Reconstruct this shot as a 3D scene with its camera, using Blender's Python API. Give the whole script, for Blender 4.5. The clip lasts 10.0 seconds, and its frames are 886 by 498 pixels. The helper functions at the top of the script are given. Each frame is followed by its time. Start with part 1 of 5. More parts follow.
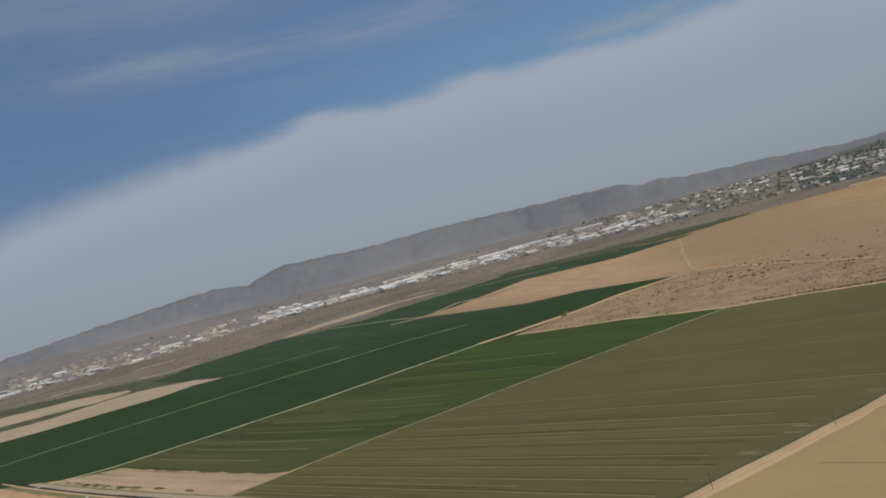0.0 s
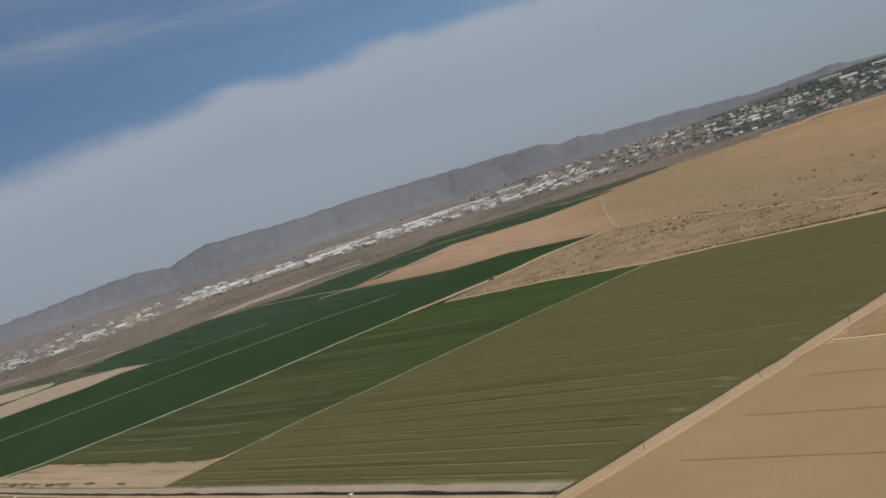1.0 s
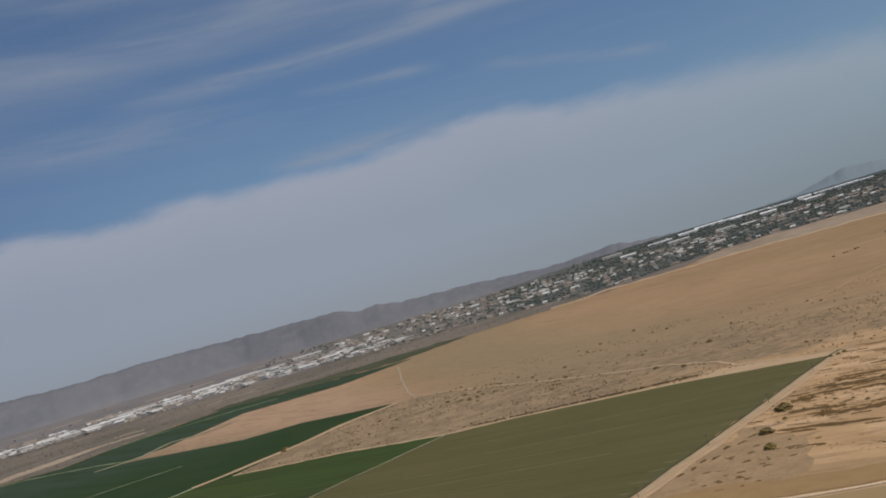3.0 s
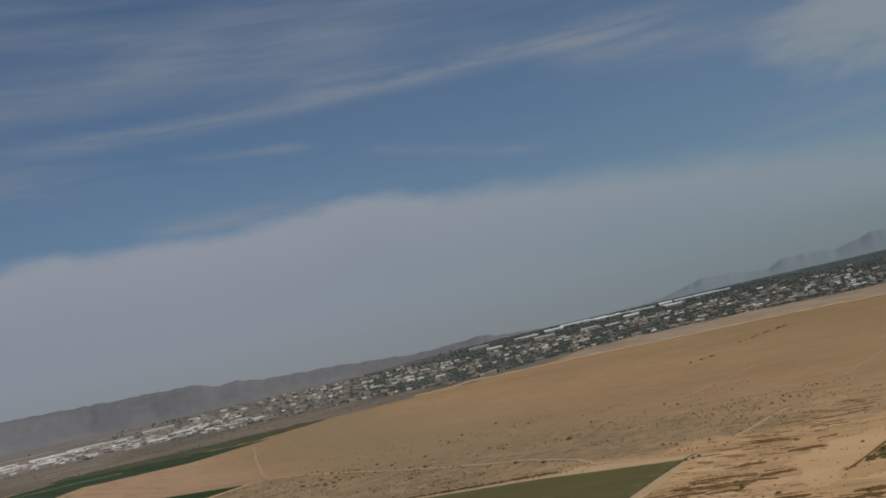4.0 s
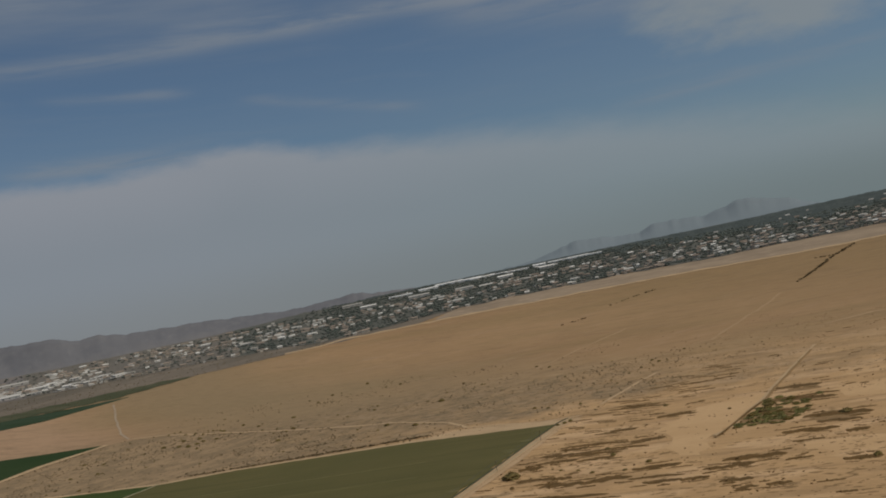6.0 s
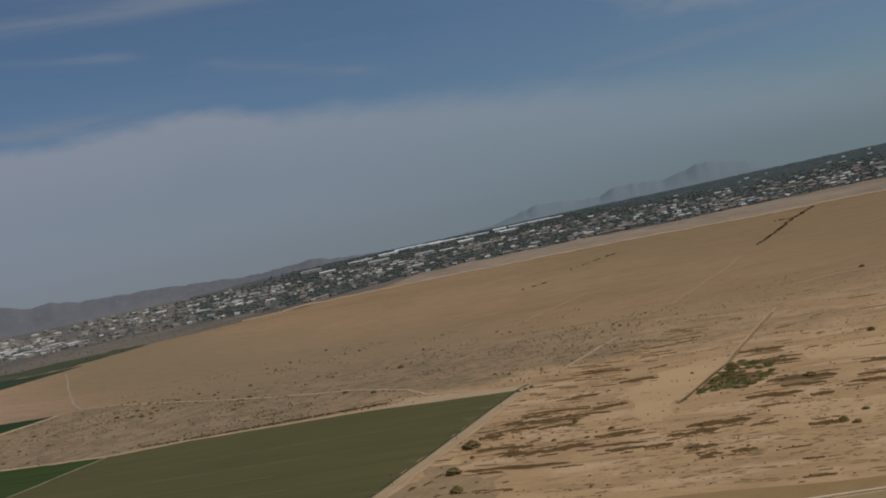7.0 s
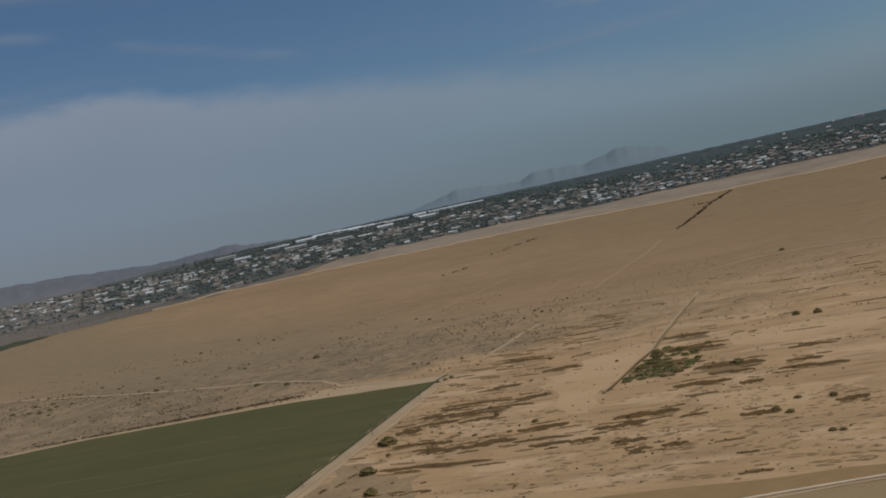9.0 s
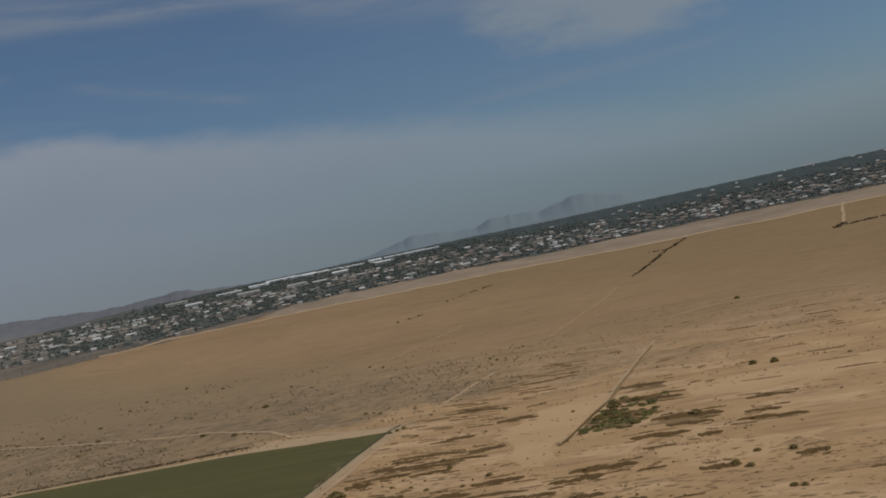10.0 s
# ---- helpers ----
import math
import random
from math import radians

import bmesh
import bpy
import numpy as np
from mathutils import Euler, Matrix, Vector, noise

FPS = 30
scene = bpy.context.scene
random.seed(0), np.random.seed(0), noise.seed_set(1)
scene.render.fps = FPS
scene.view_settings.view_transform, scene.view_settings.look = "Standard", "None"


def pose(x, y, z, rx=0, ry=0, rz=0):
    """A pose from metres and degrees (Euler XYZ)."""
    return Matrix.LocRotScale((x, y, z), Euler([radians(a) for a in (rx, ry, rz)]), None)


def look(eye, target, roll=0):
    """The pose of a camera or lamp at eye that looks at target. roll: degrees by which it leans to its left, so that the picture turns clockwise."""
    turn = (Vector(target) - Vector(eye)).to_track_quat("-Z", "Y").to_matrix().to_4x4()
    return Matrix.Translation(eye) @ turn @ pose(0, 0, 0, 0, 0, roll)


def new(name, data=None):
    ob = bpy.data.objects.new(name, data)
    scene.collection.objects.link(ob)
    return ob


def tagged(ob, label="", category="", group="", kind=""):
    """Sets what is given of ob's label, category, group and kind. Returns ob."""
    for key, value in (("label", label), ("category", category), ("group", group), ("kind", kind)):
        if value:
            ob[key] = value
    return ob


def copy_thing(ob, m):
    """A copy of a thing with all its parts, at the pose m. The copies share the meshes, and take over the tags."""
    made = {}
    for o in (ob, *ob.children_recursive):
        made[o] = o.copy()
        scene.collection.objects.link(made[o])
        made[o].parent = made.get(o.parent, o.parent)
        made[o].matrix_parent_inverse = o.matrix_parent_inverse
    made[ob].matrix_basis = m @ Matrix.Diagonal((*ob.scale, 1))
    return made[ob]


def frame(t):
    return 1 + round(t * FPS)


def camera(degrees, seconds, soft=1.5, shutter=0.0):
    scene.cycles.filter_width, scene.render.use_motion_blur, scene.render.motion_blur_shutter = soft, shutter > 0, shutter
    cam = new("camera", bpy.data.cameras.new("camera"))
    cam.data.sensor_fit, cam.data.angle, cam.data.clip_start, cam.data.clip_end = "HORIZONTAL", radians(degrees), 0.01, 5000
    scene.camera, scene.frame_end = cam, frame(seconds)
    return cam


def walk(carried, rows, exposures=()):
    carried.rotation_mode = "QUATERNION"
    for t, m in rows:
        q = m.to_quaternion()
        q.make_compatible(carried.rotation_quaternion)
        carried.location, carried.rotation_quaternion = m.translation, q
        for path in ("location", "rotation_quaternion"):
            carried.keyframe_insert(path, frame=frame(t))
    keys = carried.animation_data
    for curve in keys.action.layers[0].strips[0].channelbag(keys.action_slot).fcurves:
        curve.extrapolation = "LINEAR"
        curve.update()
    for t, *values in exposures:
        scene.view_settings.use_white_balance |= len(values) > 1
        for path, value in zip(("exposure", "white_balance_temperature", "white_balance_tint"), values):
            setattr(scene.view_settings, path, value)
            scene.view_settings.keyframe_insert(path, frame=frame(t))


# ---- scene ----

# ---------------------------------------------------------------- camera
cam = camera(48.26, 10.0, soft=1.9)
PATH = [
    (0.0, 0.1, -0.2, 180.1, 0.00, 0.74, -14.66),
    (0.5, 2.7, 4.2, 185.3, -2.18, -1.76, -16.84),
    (1.0, 4.7, 8.6, 185.6, -3.55, -2.37, -17.96),
    (1.5, 5.7, 14.0, 186.2, -5.94, -1.21, -18.22),
    (2.0, 7.3, 18.7, 187.0, -9.38, 0.79, -18.19),
    (2.5, 9.1, 22.8, 188.5, -13.26, 2.02, -17.98),
    (3.0, 11.4, 27.8, 189.3, -17.49, 3.32, -16.73),
    (3.2, 11.9, 30.4, 189.8, -19.34, 4.08, -15.94),
    (4.3, 12.9, 44.7, 188.5, -27.79, 6.31, -12.22),
    (4.5, 14.1, 47.3, 189.5, -28.72, 6.06, -11.83),
    (5.0, 18.5, 55.7, 192.3, -30.58, 4.99, -11.44),
    (5.5, 25.2, 65.8, 194.7, -31.58, 3.57, -11.58),
    (6.8, 50.5, 99.0, 193.2, -33.94, 0.12, -12.17),
    (7.0, 53.8, 103.3, 193.0, -34.28, -0.31, -12.16),
    (7.5, 63.0, 114.9, 192.5, -35.21, -1.22, -12.29),
    (8.0, 72.7, 125.9, 191.4, -36.17, -1.85, -12.46),
    (8.5, 81.7, 136.5, 190.3, -37.28, -2.20, -12.43),
    (9.0, 90.4, 145.9, 189.7, -38.57, -2.08, -12.33),
    (9.5, 99.7, 153.9, 189.6, -40.07, -1.12, -12.17),
    (10.0, 108.1, 161.4, 188.9, -41.58, 0.01, -11.99),
]
EXPOSURES = [(0.0, 0.0, 6400, 8), (1.5, -0.03, 6400, 10), (2.5, -0.08, 6300, 12), (3.2, -0.13, 6420, 12), (4.5, -0.46, 6750, 8), (5.5, -0.48, 6980, 8), (7.0, -0.55, 6250, 10), (8.5, -0.56, 6000, 8), (9.5, -0.55, 6080, 8), (10.0, -0.54, 6350, 9)]
walk(cam, [(t, pose(x, y, z, 90 + pitch, 0, yaw) @ pose(0, 0, 0, 0, 0, roll)) for t, x, y, z, yaw, pitch, roll in PATH], EXPOSURES)

# ---------------------------------------------------------------- node helpers
class Nodes:
    """Short forms for building a node tree."""

    def __init__(self, tree):
        self.tree = tree
        tree.nodes.clear()

    def add(self, kind, **values):
        node = self.tree.nodes.new(kind)
        for key, value in values.items():
            setattr(node, key, value)
        return node

    def put(self, socket, value):
        if isinstance(value, bpy.types.NodeSocket):
            self.tree.links.new(value, socket)
        elif isinstance(value, (tuple, list)) and socket.type == "RGBA" and len(value) == 3:
            socket.default_value = (*value, 1)
        else:
            socket.default_value = value

    def math(self, op, a, b=0.0, c=0.0, clamp=False):
        node = self.add("ShaderNodeMath", operation=op, use_clamp=clamp)
        for socket, value in zip(node.inputs, (a, b, c)):
            self.put(socket, value)
        return node.outputs[0]

    def ramp(self, value, low, high):
        """0 below low, 1 above high, smooth between (low may be the greater)."""
        node = self.add("ShaderNodeMapRange", interpolation_type="SMOOTHSTEP", clamp=True)
        self.put(node.inputs[0], value)
        if low <= high:
            values = (low, high, 0.0, 1.0)
        else:
            values = (high, low, 1.0, 0.0)
        for k, v in enumerate(values):
            node.inputs[k + 1].default_value = v
        return node.outputs[0]

    def mix(self, factor, a, b, blend="MIX"):
        node = self.add("ShaderNodeMix", data_type="RGBA", blend_type=blend)
        self.put(node.inputs[0], factor)
        self.put(node.inputs[6], a)
        self.put(node.inputs[7], b)
        return node.outputs[2]

    def noise(self, vector, scale, detail=4.0, rough=0.55, distortion=0.0):
        node = self.add("ShaderNodeTexNoise")
        self.put(node.inputs["Vector"], vector)
        node.inputs["Scale"].default_value = scale
        node.inputs["Detail"].default_value = detail
        node.inputs["Roughness"].default_value = rough
        node.inputs["Distortion"].default_value = distortion
        return node.outputs[0]

    def mapped(self, vector, scale=(1, 1, 1), turn=0.0, shift=(0, 0, 0)):
        first = self.add("ShaderNodeMapping")
        self.put(first.inputs[0], vector)
        first.inputs[1].default_value = shift
        first.inputs[2].default_value = (0, 0, radians(turn))
        node = self.add("ShaderNodeMapping")
        self.put(node.inputs[0], first.outputs[0])
        node.inputs[3].default_value = scale
        return node.outputs[0]

    def xyz(self, x, y, z=0.0):
        node = self.add("ShaderNodeCombineXYZ")
        for socket, value in zip(node.inputs, (x, y, z)):
            self.put(socket, value)
        return node.outputs[0]


# ---------------------------------------------------------------- sky and sun
SUN_ELEVATION, SUN_AZIMUTH = 55.0, 146.0   # degrees; azimuth clockwise from +y

sun = new("sun", bpy.data.lights.new("sun", "SUN"))
sun.data.energy, sun.data.angle, sun.data.color = 2.6, radians(0.53), (1.0, 0.94, 0.86)
_a, _e = radians(SUN_AZIMUTH), radians(SUN_ELEVATION)
sun.matrix_world = look((600 * math.sin(_a) * math.cos(_e), 600 * math.cos(_a) * math.cos(_e), 600 * math.sin(_e)), (0, 0, 0))

world = bpy.data.worlds.new("sky")
scene.world = world
world.use_nodes = True
n = Nodes(world.node_tree)
sky = n.add("ShaderNodeTexSky", sky_type="NISHITA", sun_disc=False, sun_elevation=_e, sun_rotation=_a, altitude=300.0, air_density=1.0, dust_density=1.6, ozone_density=2.2)
ways = n.add("ShaderNodeTexCoord").outputs["Generated"]
split = n.add("ShaderNodeSeparateXYZ")
n.put(split.inputs[0], ways)
az = n.math("MULTIPLY", n.math("ARCTAN2", split.outputs[0], split.outputs[1]), 57.29578)
el = n.math("MULTIPLY", n.math("ARCSINE", split.outputs[2]), 57.29578)
# the upper edge of the cloud bank, in degrees above the horizon
right = n.math("POWER", n.math("MAXIMUM", n.math("SUBTRACT", az, 13.0), 0.0), 2.0)
left = n.math("POWER", n.math("MAXIMUM", n.math("MULTIPLY", az, -1.0), 0.0), 2.0)
edge = n.math("SUBTRACT", n.math("SUBTRACT", 9.7, n.math("MULTIPLY", right, 0.0027)), n.math("MULTIPLY", left, 0.0038))
edge = n.math("MAXIMUM", edge, 4.0)
plan = n.xyz(n.math("MULTIPLY", az, 0.12), n.math("MULTIPLY", el, 0.30))
lumps = n.noise(plan, 1.9, 6.0, 0.6)
edge = n.math("ADD", edge, n.math("MULTIPLY", n.math("SUBTRACT", lumps, 0.5), 1.5))
# two billows that stand out of the bank
for middle, wide, high in ((-5.0, 2.2, 0.45), (22.0, 2.6, 0.6), (4.5, 1.6, 0.25)):
    d = n.math("DIVIDE", n.math("SUBTRACT", az, middle), wide)
    edge = n.math("ADD", edge, n.math("MULTIPLY", n.math("EXPONENT", n.math("MULTIPLY", n.math("MULTIPLY", d, d), -1.0)), high))
above = n.math("SUBTRACT", el, edge)
blur = n.math("ADD", 0.52, n.math("MULTIPLY", n.math("MAXIMUM", n.math("SUBTRACT", n.math("ABSOLUTE", n.math("SUBTRACT", az, 8.0)), 14.0), 0.0), 0.035))
bank = n.math("MULTIPLY", n.ramp(n.math("DIVIDE", above, blur), 1.0, -1.3), 0.93)
# thin high cloud: a faint broken veil and some long streaks
drift = n.xyz(n.math("MULTIPLY", n.math("ADD", az, n.math("MULTIPLY", el, 1.2)), 0.035), n.math("MULTIPLY", n.math("ADD", el, n.math("MULTIPLY", az, 0.02)), 0.30))
fibre = n.noise(drift, 3.2, 7.0, 0.62, 0.4)
veil = n.ramp(n.noise(n.mapped(drift, (0.6, 0.6, 1), 0, (3.1, 1.7, 0)), 1.8, 5.0, 0.55), 0.30, 0.85)
veil = n.math("MULTIPLY", veil, n.math("ADD", 0.10, n.math("MULTIPLY", n.ramp(el, 14.0, 20.0), 0.62)))
veil = n.math("ADD", veil, n.math("MULTIPLY", n.ramp(fibre, 0.5, 0.8), 0.10))
STREAKS = ((3, 30, 15.7, 16.2, 0.50, 0.56), (26, 42, 16.2, 16.0, 0.55, 0.50), (12, 20, 14.2, 13.5, 0.28, 0.42), (23, 33, 12.7, 10.4, 0.30, 0.34), (9.5, 20.5, 10.5, 10.1, 0.50, 0.70), (-20, 9, 14.8, 13.6, 0.95, 0.40),
           (34, 50, 15.6, 13.0, 1.2, 0.46), (44, 60, 8.0, 8.1, 0.35, 0.34), (-15, 12, 18.6, 18.4, 1.0, 0.24), (9, 26, 19.6, 19.0, 1.2, 0.34), (-19, -12, 14.4, 14.6, 0.45, 0.14), (19, 27, 16.9, 16.9, 0.5, 0.30))
for a0, a1, e0, e1, wide, dense in STREAKS:
    share = n.math("DIVIDE", n.math("SUBTRACT", az, a0), a1 - a0)
    mid = n.math("ADD", e0, n.math("MULTIPLY", share, e1 - e0))
    mid = n.math("ADD", mid, n.math("MULTIPLY", n.math("SUBTRACT", fibre, 0.5), 1.2 * wide))
    d = n.math("DIVIDE", n.math("SUBTRACT", el, mid), wide)
    mask = n.math("EXPONENT", n.math("MULTIPLY", n.math("MULTIPLY", d, d), -1.0))
    mask = n.math("MULTIPLY", mask, n.math("MULTIPLY", n.ramp(share, -0.12, 0.22), n.ramp(share, 1.12, 0.78)))
    mask = n.math("MULTIPLY", mask, n.math("MULTIPLY", n.ramp(fibre, 0.22, 0.62), dense))
    veil = n.math("ADD", veil, mask)
# a separate cloud high on the right
da = n.math("DIVIDE", n.math("SUBTRACT", az, 55.0), 8.0)
de = n.math("DIVIDE", n.math("SUBTRACT", el, 12.4), 2.6)
heap = n.math("ADD", n.math("ADD", n.math("MULTIPLY", da, da), n.math("MULTIPLY", de, de)), n.math("MULTIPLY", n.math("SUBTRACT", lumps, 0.5), 2.4))
veil = n.math("MINIMUM", veil, 0.9)
clear = n.mix(1.0, sky.outputs[0], (0.0635, 0.0725, 0.0795), "MULTIPLY")
clear = n.mix(n.math("MULTIPLY", n.ramp(az, 14.0, -22.0), 0.75), clear, (0.096, 0.162, 0.292))
CLOUD, HAZE, FOOT = (0.360, 0.389, 0.456), (0.301, 0.342, 0.408), (0.277, 0.306, 0.338)
deep = n.math("MULTIPLY", n.ramp(az, 10.0, 56.0), 0.85)
CLOUD, HAZE, FOOT = n.mix(deep, CLOUD, (0.290, 0.364, 0.428)), n.mix(deep, HAZE, (0.240, 0.316, 0.360)), n.mix(deep, FOOT, (0.200, 0.260, 0.284))
sheen = n.mix(n.math("MULTIPLY", n.ramp(above, -4.5, 0.0), n.math("ADD", 0.55, n.math("MULTIPLY", lumps, 0.6))), HAZE, CLOUD)
both = n.mix(veil, clear, (0.275, 0.318, 0.385))
both = n.mix(n.math("MULTIPLY", n.ramp(heap, 1.8, 0.3), 0.85), both, (0.300, 0.350, 0.398))
both = n.mix(bank, both, sheen)
both = n.mix(n.ramp(el, 4.5, 0.0), both, FOOT)
back = n.add("ShaderNodeBackground")
n.put(back.inputs[0], both)
back.inputs[1].default_value = 1.0
n.tree.links.new(back.outputs[0], n.add("ShaderNodeOutputWorld").inputs[0])

# ---------------------------------------------------------------- materials
def material(name, colours, scale, fine=None, rough=0.9, bump=0.25, spread=(0.35, 0.65), turn=0.0, stretch=(1, 1, 1), metal=0.0, random_tint=0.0, foot_haze=None):
    """A dry surface: two or three colours mixed by a coarse and a fine noise, with relief from the fine one."""
    made = bpy.data.materials.new(name)
    made.use_nodes = True
    n = Nodes(made.node_tree)
    at = n.mapped(n.add("ShaderNodeTexCoord").outputs["Object"], stretch, turn)
    coarse = n.ramp(n.noise(at, scale, 5.0, 0.6), *spread)
    grain = n.noise(at, fine or scale * 9, 6.0, 0.65)
    colour = n.mix(coarse, colours[0], colours[1])
    colour = n.mix(n.ramp(grain, 0.45, 0.8), colour, colours[-1])
    # haze at the hill foot, painted as a paler colour at low heights
    if foot_haze:
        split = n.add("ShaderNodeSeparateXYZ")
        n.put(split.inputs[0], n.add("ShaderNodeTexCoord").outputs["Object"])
        colour = n.mix(n.ramp(n.math("ADD", split.outputs[2], n.math("MULTIPLY", coarse, 25.0)), 240.0, 190.0), colour, foot_haze)
    if random_tint:
        info = n.math("FRACT", n.math("ADD", n.add("ShaderNodeObjectInfo").outputs["Random"], n.add("ShaderNodeNewGeometry").outputs["Random Per Island"]))
        colour = n.mix(n.math("MULTIPLY", info, random_tint), colour, (0.12, 0.10, 0.07))
    shader = n.add("ShaderNodeBsdfPrincipled")
    n.put(shader.inputs["Base Color"], colour)
    shader.inputs["Roughness"].default_value = rough
    shader.inputs["Metallic"].default_value = metal
    shader.inputs["Specular IOR Level"].default_value = 0.05
    if bump:
        relief = n.add("ShaderNodeBump")
        relief.inputs["Strength"].default_value = bump
        relief.inputs["Distance"].default_value = 0.4
        n.put(relief.inputs["Height"], grain)
        n.put(shader.inputs["Normal"], relief.outputs[0])
    n.tree.links.new(shader.outputs[0], n.add("ShaderNodeOutputMaterial").inputs[0])
    return made


def ground_material():
    """Desert floor: pale tan soil, warmer sand further out, wind-blown streaks and scattered brown crust."""
    made = bpy.data.materials.new("desert_floor")
    made.use_nodes = True
    n = Nodes(made.node_tree)
    at = n.add("ShaderNodeTexCoord").outputs["Object"]
    length = n.add("ShaderNodeVectorMath", operation="LENGTH")
    n.put(length.inputs[0], at)
    broad = n.noise(at, 0.0022, 4.0, 0.55)
    far = n.ramp(n.math("ADD", length.outputs["Value"], n.math("MULTIPLY", broad, 700.0)), 1750.0, 2300.0)
    blotch = n.noise(at, 0.012, 6.0, 0.62)
    streak = n.noise(n.mapped(at, (0.16, 1.0, 1.0), 58.0), 0.05, 6.0, 0.62)
    grain = n.noise(at, 0.35, 6.0, 0.7)
    near_soil = n.mix(n.ramp(blotch, 0.35, 0.68), (0.545, 0.340, 0.165), (0.472, 0.292, 0.140))
    near_soil = n.mix(n.math("MULTIPLY", n.ramp(n.noise(n.mapped(at, (0.5, 1.0, 1.0), 58.0), 0.02, 5.0, 0.6), 0.48, 0.64), 0.75), near_soil, (0.66, 0.430, 0.235))
    near_soil = n.mix(n.math("MULTIPLY", n.ramp(n.noise(n.mapped(at, (0.22, 1.0, 1.0), 58.0), 0.034, 6.0, 0.68), 0.50, 0.62), 0.55), near_soil, (0.362, 0.228, 0.115))
    near_soil = n.mix(n.ramp(streak, 0.54, 0.72), near_soil, (0.33, 0.205, 0.100))
    far_sand = n.mix(n.ramp(broad, 0.35, 0.65), (0.360, 0.224, 0.113), (0.408, 0.256, 0.131))
    far_sand = n.mix(n.math("MULTIPLY", n.ramp(streak, 0.50, 0.72), 0.6), far_sand, (0.262, 0.172, 0.094))
    far_sand = n.mix(n.math("MULTIPLY", n.ramp(n.noise(n.mapped(at, (0.3, 1.0, 1.0), 20.0), 0.028, 6.0, 0.7), 0.52, 0.70), 0.45), far_sand, (0.44, 0.292, 0.175))
    patch = n.ramp(n.noise(n.mapped(at, (0.3, 1.0, 1.0), 40.0), 0.0045, 5.0, 0.6), 0.47, 0.68)
    far_sand = n.mix(n.math("MULTIPLY", patch, 0.6), far_sand, (0.288, 0.196, 0.092))
    split = n.add("ShaderNodeSeparateXYZ")
    n.put(split.inputs[0], at)
    grey = n.ramp(n.math("ADD", split.outputs[0], n.math("MULTIPLY", n.math("SUBTRACT", broad, 0.5), 500.0)), 1250.0, 800.0)
    grey = n.math("MULTIPLY", grey, n.ramp(split.outputs[0], 420.0, 720.0))
    far_sand = n.mix(n.math("MULTIPLY", grey, 0.75), far_sand, (0.292, 0.212, 0.118))
    far_sand = n.mix(n.math("MULTIPLY", n.ramp(split.outputs[0], 600.0, 380.0), 0.8), far_sand, n.mix(n.ramp(streak, 0.45, 0.7), (0.455, 0.292, 0.178), (0.34, 0.222, 0.136)))
    far_sand = n.mix(n.math("MULTIPLY", n.ramp(n.math("ADD", split.outputs[0], n.math("MULTIPLY", broad, 400.0)), 1600.0, 2300.0), 0.75), far_sand, n.mix(n.ramp(streak, 0.42, 0.7), (0.308, 0.203, 0.098), (0.262, 0.176, 0.088)))
    colour = n.mix(far, near_soil, far_sand)
    # grey-brown scrubby belt, patchy, between the pale soil and the warm sand
    out = n.add("ShaderNodeVectorMath", operation="DOT_PRODUCT")
    n.put(out.inputs[0], at)
    out.inputs[1].default_value = (0.678, 0.735, 0.0)
    run = n.math("ADD", out.outputs["Value"], n.math("MULTIPLY", n.math("SUBTRACT", broad, 0.5), 260.0))
    run = n.math("ADD", run, n.math("MULTIPLY", n.math("SUBTRACT", blotch, 0.5), 260.0))
    belt = n.math("MULTIPLY", n.ramp(run, 1320.0, 1470.0), n.ramp(run, 1930.0, 1730.0))
    belt = n.math("MULTIPLY", belt, n.math("ADD", 0.55, n.math("MULTIPLY", n.ramp(blotch, 0.38, 0.62), 0.42)))
    belt = n.math("MULTIPLY", belt, n.math("ADD", 0.25, n.math("MULTIPLY", n.ramp(split.outputs[0], 1250.0, 850.0), 0.75)))
    colour = n.mix(belt, colour, (0.275, 0.191, 0.106))
    mottle = n.noise(at, 0.06, 5.0, 0.7)
    colour = n.mix(n.math("MULTIPLY", n.math("MULTIPLY", n.ramp(mottle, 0.51, 0.62), belt), 0.85), colour, (0.165, 0.125, 0.072))
    colour = n.mix(n.math("MULTIPLY", n.math("MULTIPLY", n.ramp(mottle, 0.47, 0.36), belt), 0.7), colour, (0.40, 0.282, 0.175))
    # fine dark crust and litter
    litter = n.ramp(n.noise(n.mapped(at, (0.35, 1.0, 1.0), 58.0), 0.16, 5.0, 0.75), 0.58, 0.74)
    colour = n.mix(n.math("MULTIPLY", litter, n.math("ADD", 0.45, n.math("MULTIPLY", belt, 0.3))), colour, (0.22, 0.15, 0.082))
    ripple = n.noise(n.mapped(at, (0.3, 1.0, 1.0), 62.0), 0.10, 5.0, 0.72)
    colour = n.mix(n.math("MULTIPLY", n.ramp(ripple, 0.50, 0.68), 0.30), colour, n.mix(1.0, colour, (1.32, 1.32, 1.32), "MULTIPLY"))
    colour = n.mix(n.math("MULTIPLY", n.ramp(ripple, 0.48, 0.32), 0.30), colour, n.mix(1.0, colour, (0.55, 0.53, 0.50), "MULTIPLY"))
    colour = n.mix(n.math("MULTIPLY", n.ramp(grain, 0.45, 0.85), 0.55), colour, (0.29, 0.20, 0.115))
    shader = n.add("ShaderNodeBsdfPrincipled")
    n.put(shader.inputs["Base Color"], colour)
    shader.inputs["Roughness"].default_value = 0.95
    shader.inputs["Specular IOR Level"].default_value = 0.1
    relief = n.add("ShaderNodeBump")
    relief.inputs["Strength"].default_value = 0.35
